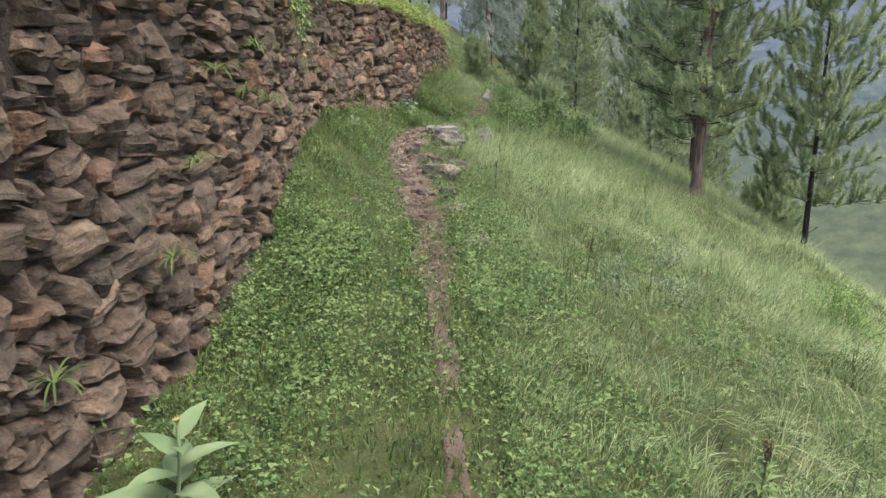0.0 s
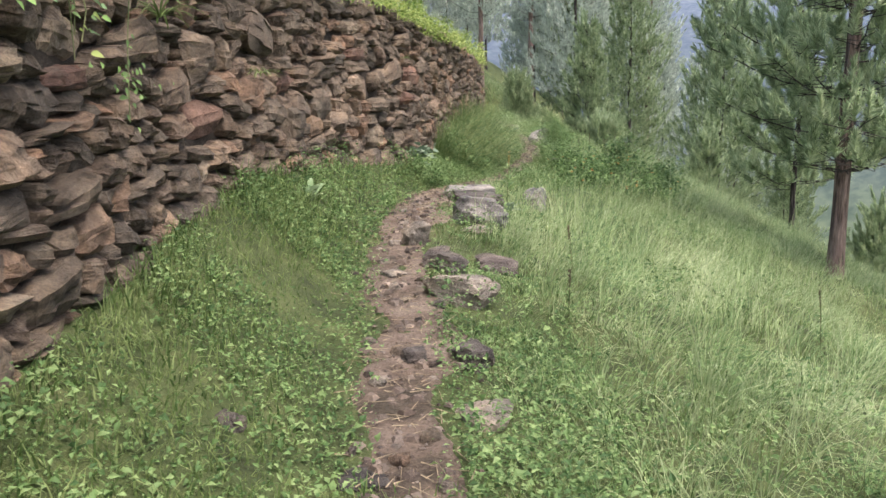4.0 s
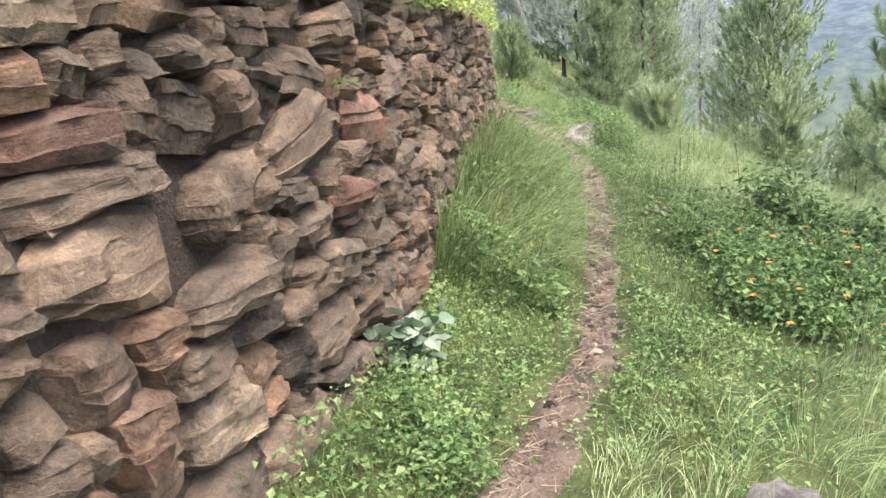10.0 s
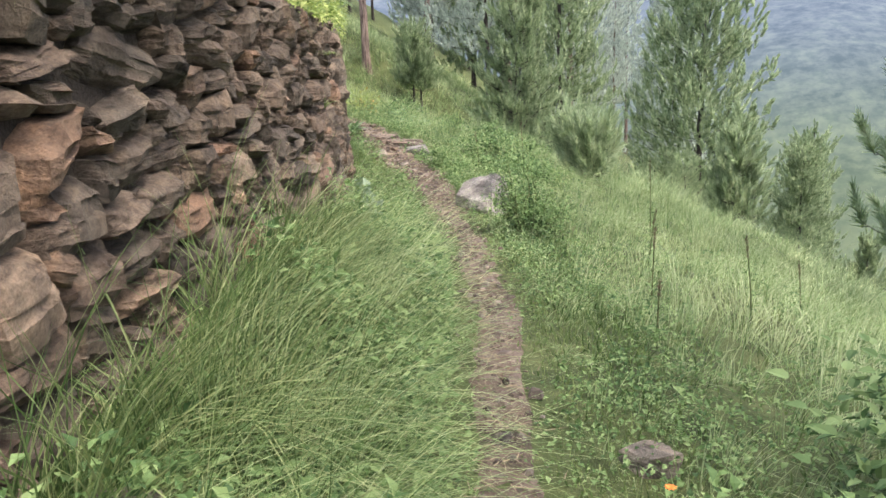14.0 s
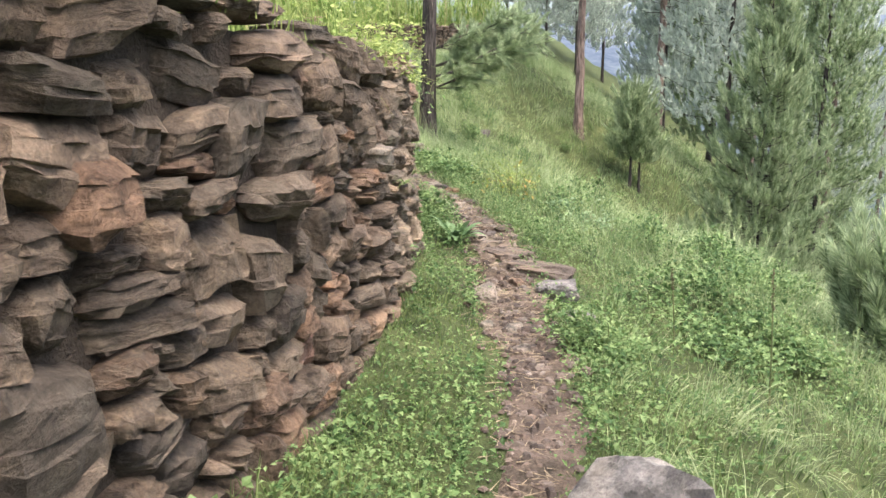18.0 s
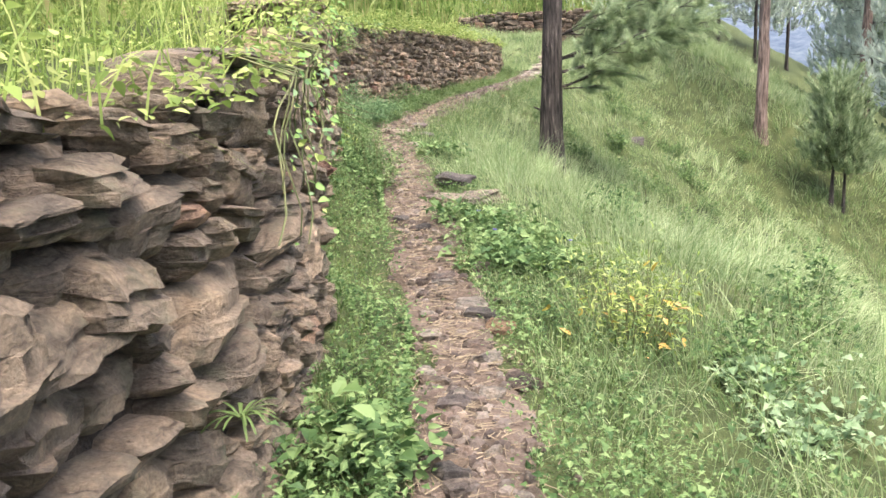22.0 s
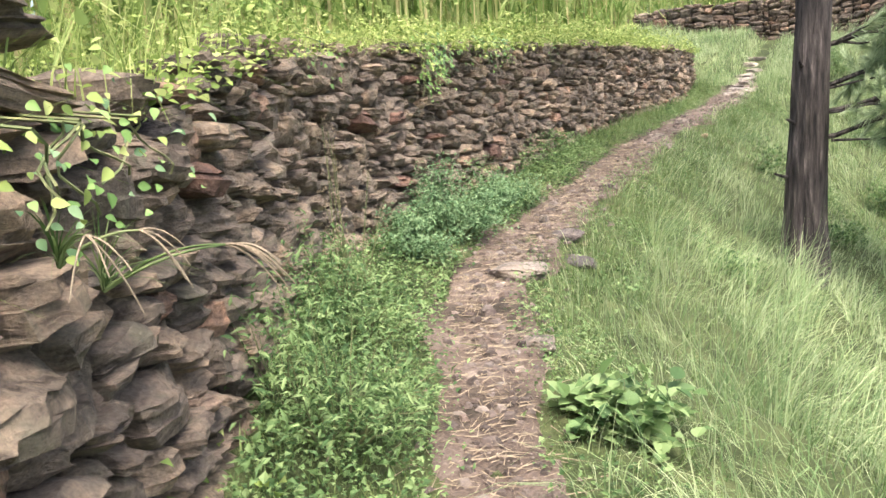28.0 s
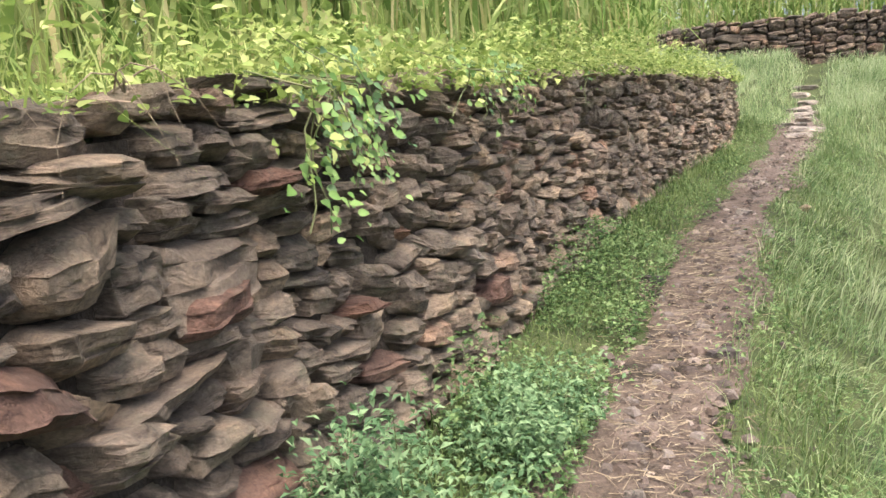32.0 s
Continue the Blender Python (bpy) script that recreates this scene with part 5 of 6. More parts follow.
def bush(name, at, rx, ry, h, leaves, ln, mat, label, seed, category="bush", stems=14, flowers=0, fmat=None, slim=0.6):
    """Stems from one root, leaves along and round their ends with gaps between."""
    r = np.random.default_rng(seed)
    x0, y0 = at
    e = thing(name, (x0, y0, g1(x0, y0) - 0.03), label, category)
    tips, paths = [], []
    for i in range(stems):
        a, q = r.uniform(0, 6.28), math.sqrt(r.random())
        tip = np.array([rx * q * math.cos(a), ry * q * math.sin(a), h * r.uniform(0.55, 1.05) * (1 - 0.45 * q * q)])
        tip[2] += g1(x0 + tip[0], y0 + tip[1]) - g1(x0, y0)
        t = np.linspace(0, 1, 6)[:, None]
        base = tip * np.array([0.35, 0.35, 0]) * np.array([1, 1, 0])
        p = base * (1 - t) + tip * t + np.array([0, 0, 0.2 * h]) * (t * (1 - t)) + np.cumsum(r.normal(0, 0.012, (6, 3)), axis=0)
        paths.append((p, (0.0025 + 0.004 * h) * (1 - 0.75 * t[:, 0])))
        tips.append(p)
    for pth in paths:
        v, f = tubes([pth], 4)
        part_np("stem", np_mesh("stem", v, f, M_STEM), e)
    tips = np.array(tips)
    si = r.integers(0, stems, leaves)
    t = 0.08 + 0.92 * r.random(leaves) ** 0.8
    k = t * 5
    lo = np.minimum(k.astype(int), 4)
    p = tips[si, lo] * (1 - (k - lo))[:, None] + tips[si, lo + 1] * (k - lo)[:, None]
    spread = np.stack([r.normal(0, rx * 0.16, leaves), r.normal(0, ry * 0.16, leaves), r.normal(0, h * 0.07, leaves)], -1)
    p = p + spread
    ax = spread / (np.abs(spread).max() + 1e-6) + np.stack([r.normal(0, 0.6, leaves), r.normal(0, 0.6, leaves), r.uniform(-0.3, 0.6, leaves)], -1)
    lnn = ln * r.uniform(0.6, 1.3, leaves)
    v, f = (fine_leaves if ln >= 0.06 else leaf_cloud)(p, ax, np.stack([r.normal(0, 0.35, leaves), r.normal(0, 0.35, leaves), np.ones(leaves)], -1), lnn, lnn * slim)
    part_np("foliage", np_mesh("foliage", v, f, mat), e)
    for i in range(flowers):
        s, q = tips[r.integers(stems), 5], r.normal(0, 0.12, 3)
        c = s + q * np.array([rx, ry, 0.3 * h])
        m = 9
        az = np.linspace(0, 6.28, m + 1)[:-1]
        axf = np.stack([np.cos(az), np.sin(az), np.full(m, 0.5)], -1)
        v, f = leaf_cloud(np.repeat(c[None], m, 0), axf, np.tile([[0, 0, 1.0]], (m, 1)), np.full(m, 0.022), np.full(m, 0.016))
        part_np("flower", np_mesh("flower", v, f, fmat), e)
    return e


def stalk(at, h, label, seed, mat=None, top=None, leaves=10, ln=0.12, name="weed_stalk", lean=0.1, head=0.25):
    """One upright stem with leaves below and a seed head."""
    r = np.random.default_rng(seed)
    e = thing(name, (at[0], at[1], g1(*at) - 0.02), label, "weed")
    t = np.linspace(0, 1, 7)
    a = r.uniform(0, 6.28)
    p = np.stack([lean * h * t ** 1.5 * math.cos(a), lean * h * t ** 1.5 * math.sin(a), h * t], -1)
    v, f = tubes([(p, 0.006 * (1 - 0.6 * t))], 6)
    part_np("stem", np_mesh("stem", v, f, M_STEM if mat is None else mat), e)
    k = r.uniform(0.02, 0.75, leaves)
    q = np.stack([np.interp(k, t, p[:, i]) for i in range(3)], -1)
    az = r.uniform(0, 6.28, leaves)
    lnn = ln * (1.2 - k) * r.uniform(0.7, 1.2, leaves)
    v, f = leaf_cloud(q, np.stack([np.cos(az), np.sin(az), r.uniform(0.1, 0.7, leaves)], -1), np.tile([[0, 0, 1.0]], (leaves, 1)), lnn, lnn * 0.32)
    part_np("leaves", np_mesh("leaves", v, f, M_HERB), e)
    m = 60
    k = 1 - head * r.random(m)
    q = np.stack([np.interp(k, t, p[:, i]) for i in range(3)], -1)
    v, f = leaf_cloud(q, r.normal(0, 1, (m, 3)), np.tile([[0.1, 0, 1.0]], (m, 1)), np.full(m, 0.016), np.full(m, 0.01))
    tagged(part_np("seed_head", np_mesh("seed_head", v, f, M_TWIG if top is None else top), e, "rough seed head"), kind="stuff")
    return e


def rosette(at, n, ln, mat, label, seed, slim=0.3, z=None, name="broadleaf_plant", rise=0.6):
    """Long leaves arching from one root."""
    r = np.random.default_rng(seed)
    zz = g1(*at) if z is None else z
    e = thing(name, (at[0], at[1], zz - 0.02), label, "plant")
    for i in range(n):
        az, l_, w_ = i * 2.4 + r.normal(0, 0.2), ln * r.uniform(0.7, 1.15), 0
        t = np.linspace(0, 1, 8)
        out = np.array([math.cos(az), math.sin(az), 0])
        c = out[None] * (l_ * t * 0.75)[:, None] + np.array([0, 0, 1.0])[None] * (l_ * (rise * r.uniform(0.6, 1.3) * t - 0.55 * t ** 2.2))[:, None]
        s = np.array([-out[1], out[0], 0])
        w = l_ * slim * 0.5 * np.sin(np.pi * np.clip(t * 0.95 + 0.05, 0, 1)) ** 0.8 + 0.002
        v = np.concatenate([c - s[None] * w[:, None] + np.array([0, 0, 0.25])[None] * w[:, None], c, c + s[None] * w[:, None] + np.array([0, 0, 0.25])[None] * w[:, None]])
        k = np.arange(7)
        f = np.concatenate([np.stack([k, k + 8, k + 9, k + 1], -1), np.stack([k + 8, k + 16, k + 17, k + 9], -1)])
        part_np("leaf", np_mesh("leaf", v, f, mat, True), e)
    return e


LAN = "dark leafy lantana bush with orange flower heads"
bush("lantana_bush", (1.8, 15.75), 0.8, 0.85, 0.58, 8000, 0.047, M_BUSH, LAN, 41, "bush", 46, 34, M_ORANGE, 0.65)
bush("lantana_bush", (1.55, 16.7), 0.6, 0.6, 0.5, 3200, 0.045, M_BUSH, LAN, 42, "bush", 26, 8, M_ORANGE, 0.65)
bush("shrub", (2.35, 17.4), 0.7, 0.8, 0.75, 3000, 0.06, M_HERB, "leafy green shrub at the lip of the slope", 43, "bush", 26)
bush("shrub", (1.47, 21.45), 0.3, 0.36, 0.62, 3200, 0.042, M_BUSH, "upright fine-leaved shrub beside a grey boulder", 45, "bush", 26, slim=0.32)
bush("shrub", (1.1, 24.2), 0.3, 0.4, 0.3, 900, 0.04, M_HERB, "low leafy clump beside the footpath", 46, "bush", 12)
bush("morning_glory_clump", (-1.05, 30.1), 0.5, 0.45, 0.26, 1100, 0.055, M_HERB, "broad-leaved creeper clump with a violet flower", 47, "plant", 24, 2, M_VIOLET, 0.85)
bush("morning_glory_clump", (-0.75, 29.6), 0.45, 0.5, 0.24, 900, 0.055, M_HERB, "broad-leaved creeper clump with a violet flower", 48, "plant", 20, 1, M_VIOLET, 0.85)
bush("yellowing_weed", (0.05, 28.8), 0.4, 0.45, 0.6, 900, 0.05, M_LIME, "spindly weed with light green leaves turning yellow", 49, "weed", 26, slim=0.3)
bush("yellowing_weed", (0.05, 28.75), 0.42, 0.45, 0.55, 46, 0.06, M_YELLOW, "withered yellow and orange leaves on thin stems", 50, "weed", 16, slim=0.4)
bush("wall_foot_bush", (-4.72, 35.0), 0.32, 0.55, 0.5, 5100, 0.034, M_LUSH, "lush feathery green herb against the wall", 51, "plant", 24, slim=0.45)
bush("wall_foot_bush", (-4.85, 36.0), 0.22, 0.45, 0.36, 3740, 0.034, M_LUSH, "lush feathery green herb against the wall", 52, "plant", 20, slim=0.45)
bush("wall_foot_bush", (-4.5, 34.2), 0.25, 0.4, 0.3, 2550, 0.034, M_LUSH, "lush feathery green herb against the wall", 53, "plant", 16, slim=0.45)
bush("leafy_weed", (-0.42, 26.95), 0.16, 0.3, 0.3, 320, 0.062, M_HERB, "broad-leaved weed crowding the wall foot", 68, "weed", 14, slim=0.75)
bush("tall_herb", (-3.2, 31.9), 0.28, 0.5, 0.55, 2200, 0.045, M_HERB, "tall spindly green herbs at the wall corner", 54, "plant", 34, slim=0.25)
bush("tall_herb", (-3.75, 32.7), 0.28, 0.5, 0.5, 1900, 0.045, M_HERB, "tall spindly green herbs at the wall corner", 55, "plant", 30, slim=0.25)
bush("tall_herb", (-2.4, 30.9), 0.25, 0.4, 0.6, 1600, 0.045, M_HERB, "tall spindly green herbs at the wall corner", 56, "plant", 26, slim=0.25)
bush("seeding_weed", (-3.95, 32.95), 0.16, 0.18, 0.95, 1100, 0.018, M_STRAW, "tall pale seeding weed against the wall", 57, "weed", 8, slim=0.4)
bush("shrub", (1.9, 25.6), 0.7, 0.9, 0.32, 4200, 0.042, M_HERB, "pale broad-leaved weeds on the slope edge", 58, "bush", 26, slim=0.8)
bush("shrub", (2.2, 27.6), 0.7, 0.8, 0.32, 3600, 0.042, M_HERB, "pale broad-leaved weeds on the slope edge", 59, "bush", 22, slim=0.8)
bush("shrub", (0.8, 28.35), 0.4, 0.45, 0.26, 420, 0.05, M_SOFT, "pale broad-leaved weeds below the footpath", 609, "bush", 14, slim=0.85)
bush("shrub", (-1.06, 39.6), 0.35, 0.35, 0.5, 500, 0.06, M_BUSH, "small dark shrub on the grassy slope", 608, "bush", 10)
bush("shrub", (-2.75, 42.9), 0.3, 0.3, 0.6, 500, 0.06, M_BUSH, "small dark shrub on the grassy slope", 607, "bush", 10)
bush("shrub", (-1.4, 43.5), 0.5, 0.5, 0.5, 700, 0.06, M_BUSH, "small dark shrub on the grassy slope", 60, "bush", 12)
bush("shrub", (-1.6, 36.6), 0.3, 0.3, 0.6, 500, 0.06, M_BUSH, "small dark shrub on the grassy slope", 61, "bush", 10)
bush("shrub", (0.5, 40.5), 0.5, 0.5, 0.5, 700, 0.06, M_BUSH, "small dark shrub on the grassy slope", 62, "bush", 12)
bush("leafy_weed", (-2.62, 32.9), 0.25, 0.35, 0.25, 420, 0.07, M_HERB, "broad-leaved weed at the footpath edge", 63, "weed", 12, slim=0.8)
bush("silvery_plant", (-0.66, 13.95), 0.14, 0.18, 0.34, 130, 0.085, M_GREY, "silvery round-leaved plant at the wall foot", 64, "plant", 9, slim=0.85)
bush("silvery_plant", (0.2, 21.2), 0.1, 0.13, 0.34, 70, 0.085, M_GREY, "silvery round-leaved plant at the wall foot", 65, "plant", 9, slim=0.85)
bush("flowering_herb", (-0.55, 13.3), 0.28, 0.35, 0.3, 1500, 0.03, M_HERB, "fine-leaved herb with pale flowers beside the footpath", 66, "plant", 22)
bush("low_clover", (-0.8, 5.3), 0.35, 0.8, 0.18, 2600, 0.03, M_HERB, "bright low clover mat by the wall", 67, "plant", 30, slim=0.8)


def leafy_stem(at, h, leaves, ln, label, seed):
    """One upright stem, broad leaves set round it, a small yellow bud on top."""
    r = np.random.default_rng(seed)
    e = thing("broadleaf_plant", (at[0], at[1], g1(*at) - 0.02), label, "plant")
    t = np.linspace(0, 1, 6)
    p = np.stack([0.03 * np.sin(2 * t), 0.02 * t, h * t], -1)
    v, f = tubes([(p, 0.009 * (1 - 0.5 * t))], 8)
    part_np("stem", np_mesh("stem", v, f, M_SOFT, True), e)
    for i in range(leaves):
        k = 0.15 + 0.8 * i / leaves
        q = np.array([[np.interp(k, t, p[:, j]) for j in range(3)]])
        az = i * 2.4 + seed
        l_ = np.array([ln * (1.1 - 0.5 * k) * r.uniform(0.85, 1.1)])
        v, f = fine_leaves(q, np.array([[math.cos(az), math.sin(az), 0.35 + 0.6 * k]]), np.array([[0, 0, 1.0]]), l_, l_ * 0.46, 0.12, 0.35)
        part_np("leaf", np_mesh("leaf", v, f, M_SOFT, True), e)
    az = np.linspace(0, 6.28, 10)[:-1]
    v, f = leaf_cloud(np.repeat(p[-1:], 9, 0), np.stack([np.cos(az) * 0.5, np.sin(az) * 0.5, np.ones(9)], -1), np.tile([[0.2, 0.1, 1.0]], (9, 1)), np.full(9, 0.032), np.full(9, 0.013))
    part_np("bud", np_mesh("bud", v, f, M_YFLOWER), e, "small yellowing bud")
    return e


leafy_stem((-0.87, 2.42), 0.34, 9, 0.24, "upright broad-leaved plant with yellow bud at wall foot", 70)
rosette((-0.02, 26.05), 26, 0.27, M_LUSH, "bright green long-leaved plant by the wall corner", 71, 0.2, rise=1.1)
rosette((-1.1, 10.1), 7, 0.2, M_SOFT, "pale long-leaved plant at the wall foot", 72, 0.28, rise=1.2)
rosette((0.3, 12.3), 9, 0.26, M_GREY, "pale mullein leaves at a slab", 73, 0.3, rise=1.0)
stalk((0.3, 12.3), 0.62, "upright mullein stalk with yellowing head", 74, M_STEM, M_YFLOWER, 12, 0.2, "mullein_stalk", 0.05, 0.2)
for k, (x, y, h) in enumerate([(2.0, 20.0, 0.55), (2.7, 20.1, 0.6), (2.4, 21.3, 0.5), (3.3, 20.6, 0.5), (1.7, 19.0, 0.4), (1.2, 2.9, 0.32), (1.28, 3.05, 0.3), (0.7, 10.2, 0.35), (0.55, 8.9, 0.3), (2.6, 10.6, 0.5), (1.5, 24.9, 0.5), (1.9, 24.1, 0.75), (-0.6, 33.5, 0.6), (0.9, 5.2, 0.4), (2.9, 22.8, 0.8)]):
    stalk((x, y), h, "thin weed stalk with dark seed head above the grass", 80 + k, M_STEM, M_TWIG, 24, 0.09)


# herb clumps spread over the slope
r = np.random.default_rng(640)
for k in range(52):
    if k < 14:
        y = r.uniform(1.5, 12)
        bush("slope_herb", (float(path_x(y)) + r.uniform(0.7, 3.6), y), 0.2, 0.2, r.uniform(0.25, 0.42), 420, 0.024, M_HERB if k % 3 else M_GREY, "fine-leaved upright herb clump in slope grass", 641 + k, "plant", 12, slim=0.5)
    else:
        y = r.uniform(27, 48)
        bush("slope_herb", (float(path_x(y)) + r.uniform(1.3, 6.0), y), 0.3, 0.3, r.uniform(0.3, 0.55), 420, 0.05, M_HERB if k % 2 else M_BUSH, "leafy weed clump on the grassy slope", 641 + k, "plant", 10)
bush("shrub", (4.2, 8.3), 0.45, 0.45, 0.6, 1500, 0.06, M_VINE, "bright green upright shrub at the lip of the slope", 690, "bush", 24, slim=0.25)


# ---- plants rooted in the wall ----
def face(y, out=0.03):
    return float(wall_x(y)) + out


def vine(y, z0, drop, seed, leaves=26, ln=0.024, mat=None, label="trailing heart-leaved vine hanging on the stones", sway=0.12):
    r = np.random.default_rng(seed)
    x = face(y, 0.05)
    e = thing("hanging_vine", (x, y, z0), label, "vine")
    t = np.linspace(0, 1, 9)
    p = np.stack([0.04 + 0.02 * np.sin(t * 7 + seed), sway * np.sin(t * 4 + seed) * t, -drop * t], -1)
    p[0] = (-0.15, 0, 0.05)
    v, f = tubes([(p, np.full(9, 0.0022))], 4)
    part_np("stem", np_mesh("stem", v, f, M_STEM), e)
    k = np.clip(r.choice(r.random(5), leaves) + r.normal(0, 0.05, leaves), 0, 1)
    q = np.stack([np.interp(k, t, p[:, i]) for i in range(3)], -1) + r.normal(0, 0.05, (leaves, 3)) + np.array([0.02, 0, 0])
    lnn = ln * r.uniform(0.5, 1.4, leaves)
    ax = np.stack([r.uniform(0.1, 0.8, leaves), r.normal(0, 0.7, leaves), r.uniform(-1.1, 0.1, leaves)], -1)
    for i in range(leaves):
        v, f = fine_leaves(q[i:i + 1], ax[i:i + 1], np.array([[1.0, 0, 0.3]]), lnn[i:i + 1], lnn[i:i + 1] * 0.8)
        part_np("leaf", np_mesh("leaf", v, f, (M_HERB if i % 3 else M_VINE) if mat is None else mat, True), e)
    return e


for k, (y, dz, drop, nl) in enumerate([(28.5, 0.05, 0.3, 26), (28.9, 0.05, 0.25, 22), (29.3, 0.05, 0.4, 20), (30.0, 0.05, 0.3, 18), (35.15, 0.12, 0.38, 60), (35.3, 0.1, 0.3, 40), (36.1, 0.08, 0.2, 26), (38.5, 0.05, 0.25, 20), (24.9, 0.02, 0.2, 12), (7.3, 0.1, 0.5, 60), (7.0, 0.1, 0.8, 60), (6.7, 0.1, 0.6, 50), (7.6, 0.0, 0.9, 50), (29.6, 0.03, 0.5, 12), (33.2, 0.06, 0.2, 18)]):
    vine(y, float(top_z(y)) + dz, drop, 120 + k, nl)
vine(28.25, float(top_z(28.25)) + 0.05, 0.6, 141, 13, 0.032, M_VINE, "single thin vine with few bright heart-shaped leaves", 0.2)
for k, (y, z, n, ln) in enumerate([(4.3, 1.35, 9, 0.3), (3.9, 0.95, 8, 0.26), (3.5, 0.6, 9, 0.28), (4.9, 1.2, 8, 0.3), (5.6, 1.1, 10, 0.34), (5.2, 1.45, 9, 0.3), (2.4, 0.5, 8, 0.25), (8.3, 1.55, 12, 0.4), (8.1, 1.75, 10, 0.4), (9.7, 1.3, 8, 0.25), (13.6, 1.45, 6, 0.14), (24.3, 0.7, 6, 0.16), (26.3, 0.55, 10, 0.2), (20.9, 1.25, 6, 0.16)]):
    rosette((face(y, 0.0), y), n + 12, ln * 0.72, M_TURF, "grass tuft rooted between wall stones", 150 + k, 0.019, z, "wall_grass_tuft", 0.6)


def creeper(y0, y1, top, drop, leaves, ln, seed, mats, label):
    """Leafy runners hanging over the stones from the terrace edge, each with its leaves."""
    r = np.random.default_rng(seed)
    yc = (y0 + y1) / 2
    e = thing("wall_creeper", (face(yc), yc, top), label, "creeper")
    runs = 7
    for k in range(runs):
        y = y0 + (y1 - y0) * (k + r.random()) / runs
        d = drop * r.uniform(0.45, 1.0)
        t = np.linspace(0, 1, 8)
        yy_ = y + 0.06 * np.sin(4 * t + k) + r.normal(0, 0.1) * t
        p = np.stack([[face(q, 0.06 + 0.02 * math.sin(9 * u)) - face(yc) for q, u in zip(yy_, t)], yy_ - yc, 0.06 * (1 - t) - d * t], -1)
        p[0, 0] -= 0.18
        v, f = tubes([(p, np.full(8, 0.0025))], 4)
        run = part_np("runner", np_mesh("runner", v, f, M_STEM), e)
        m = leaves // runs
        u = r.random(m) ** 1.3
        q = np.stack([np.interp(u, t, p[:, i]) for i in range(3)], -1) + np.stack([np.abs(r.normal(0, 0.035, m)), r.normal(0, 0.06, m), r.normal(0, 0.05, m)], -1)
        lnn = ln * r.uniform(0.5, 1.3, m)
        ax = np.stack([r.uniform(0.2, 0.9, m), r.normal(0, 0.6, m), r.uniform(-0.9, 0.2, m)], -1)
        v, f = fine_leaves(q, ax, np.stack([np.ones(m), r.normal(0, 0.3, m), r.uniform(0.2, 0.9, m)], -1), lnn, lnn * 0.75)
        part_np("leaves", np_mesh("leaves", v, f, mats[k % len(mats)], True), run)
    return e


for k, (y0, y1, drop, nl, ln) in enumerate([(26.6, 26.95, 0.5, 70, 0.024), (27.0, 27.4, 0.3, 70, 0.026), (28.0, 29.0, 0.25, 130, 0.024), (30.5, 31.0, 0.1, 90, 0.02), (35.0, 35.4, 0.45, 260, 0.032), (36.3, 37.0, 0.22, 140, 0.03), (6.5, 7.5, 0.7, 260, 0.035)]):
    creeper(y0, y1, float(top_z((y0 + y1) / 2)), drop, nl, ln, 180 + k, (M_VINE, M_LIME, M_LUSH), "leafy yellow-green creeper trailing down the wall")


def finger_grass(y, z, reach, seed):
    """Arching stems that end in a few long drooping seed fingers, over a tuft of blades."""
    r = np.random.default_rng(seed)
    e = thing("finger_grass", (face(y), y, z), "pale grass with drooping finger-like seed heads rooted in the wall", "grass")
    t = np.linspace(0, 1, 9)
    for k in range(2):
        d = np.array([r.uniform(0.5, 0.9), r.normal(0.1, 0.45), 0])
        ln = reach * r.uniform(0.75, 1.1)
        p = d[None] * (ln * t)[:, None] + np.array([0, 0, 1.0])[None] * (ln * (0.75 * t - 0.42 * t ** 2))[:, None]
        v, f = tubes([(p, 0.0028 * (1.2 - 0.7 * t))], 5)
        stem = part_np("stem", np_mesh("stem", v, f, M_RANK), e)
        for q in range(4):
            g = unit(d + r.normal(0, 0.28, 3))
            lf = reach * r.uniform(0.35, 0.55)
            c = p[-1][None] + g[None] * (lf * t)[:, None] - np.array([0, 0, 1.0])[None] * (lf * 0.75 * t ** 2)[:, None]
            v, f = tubes([(c, 0.0022 * (1.05 - 0.6 * t))], 5)
            part_np("seed_finger", np_mesh("seed_finger", v, f, M_STRAW), stem)
    n = 26
    lean = np.stack([r.uniform(0.1, 1.0, n), r.normal(0, 0.6, n)], -1)
    v, f = blades(np.zeros((n, 3)), reach * r.uniform(0.4, 0.9, n), np.full(n, 0.006), lean, 5, r, 0.5)
    part_np("blades", np_mesh("blades", v, f, M_RANK), e)
    return e


for k, (y, z, reach) in enumerate([(30.8, 1.55, 0.2), (30.68, 1.62, 0.16), (20.15, 0.95, 0.13)]):
    finger_grass(y, z, reach, 330 + k)

# dry roots and twigs hanging at the terrace edge
for k, (y, ln) in enumerate([(33.6, 0.35), (34.4, 0.3), (32.4, 0.4), (33.1, 0.3), (34.0, 0.25)]):
    r = np.random.default_rng(300 + k)
    e = thing("dry_root", (face(y, 0.05), y, float(top_z(y)) + 0.02), "dry straw-coloured roots hanging from the terrace edge", "roots")
    paths = []
    for i in range(4):
        t = np.linspace(0, 1, 6)
        paths.append((np.stack([-0.1 + 0.16 * t, r.normal(0, 0.12) * t + 0.03 * np.sin(5 * t + i), 0.06 * np.sin(3.1 * t) - ln * 0.6 * r.uniform(0.4, 1.1) * t ** 2], -1), 0.0022 * (1.1 - t)))
    for pth in paths:
        v, f = tubes([pth], 4)
        part_np("root", np_mesh("root", v, f, M_STRAW), e)
r = np.random.default_rng(320)
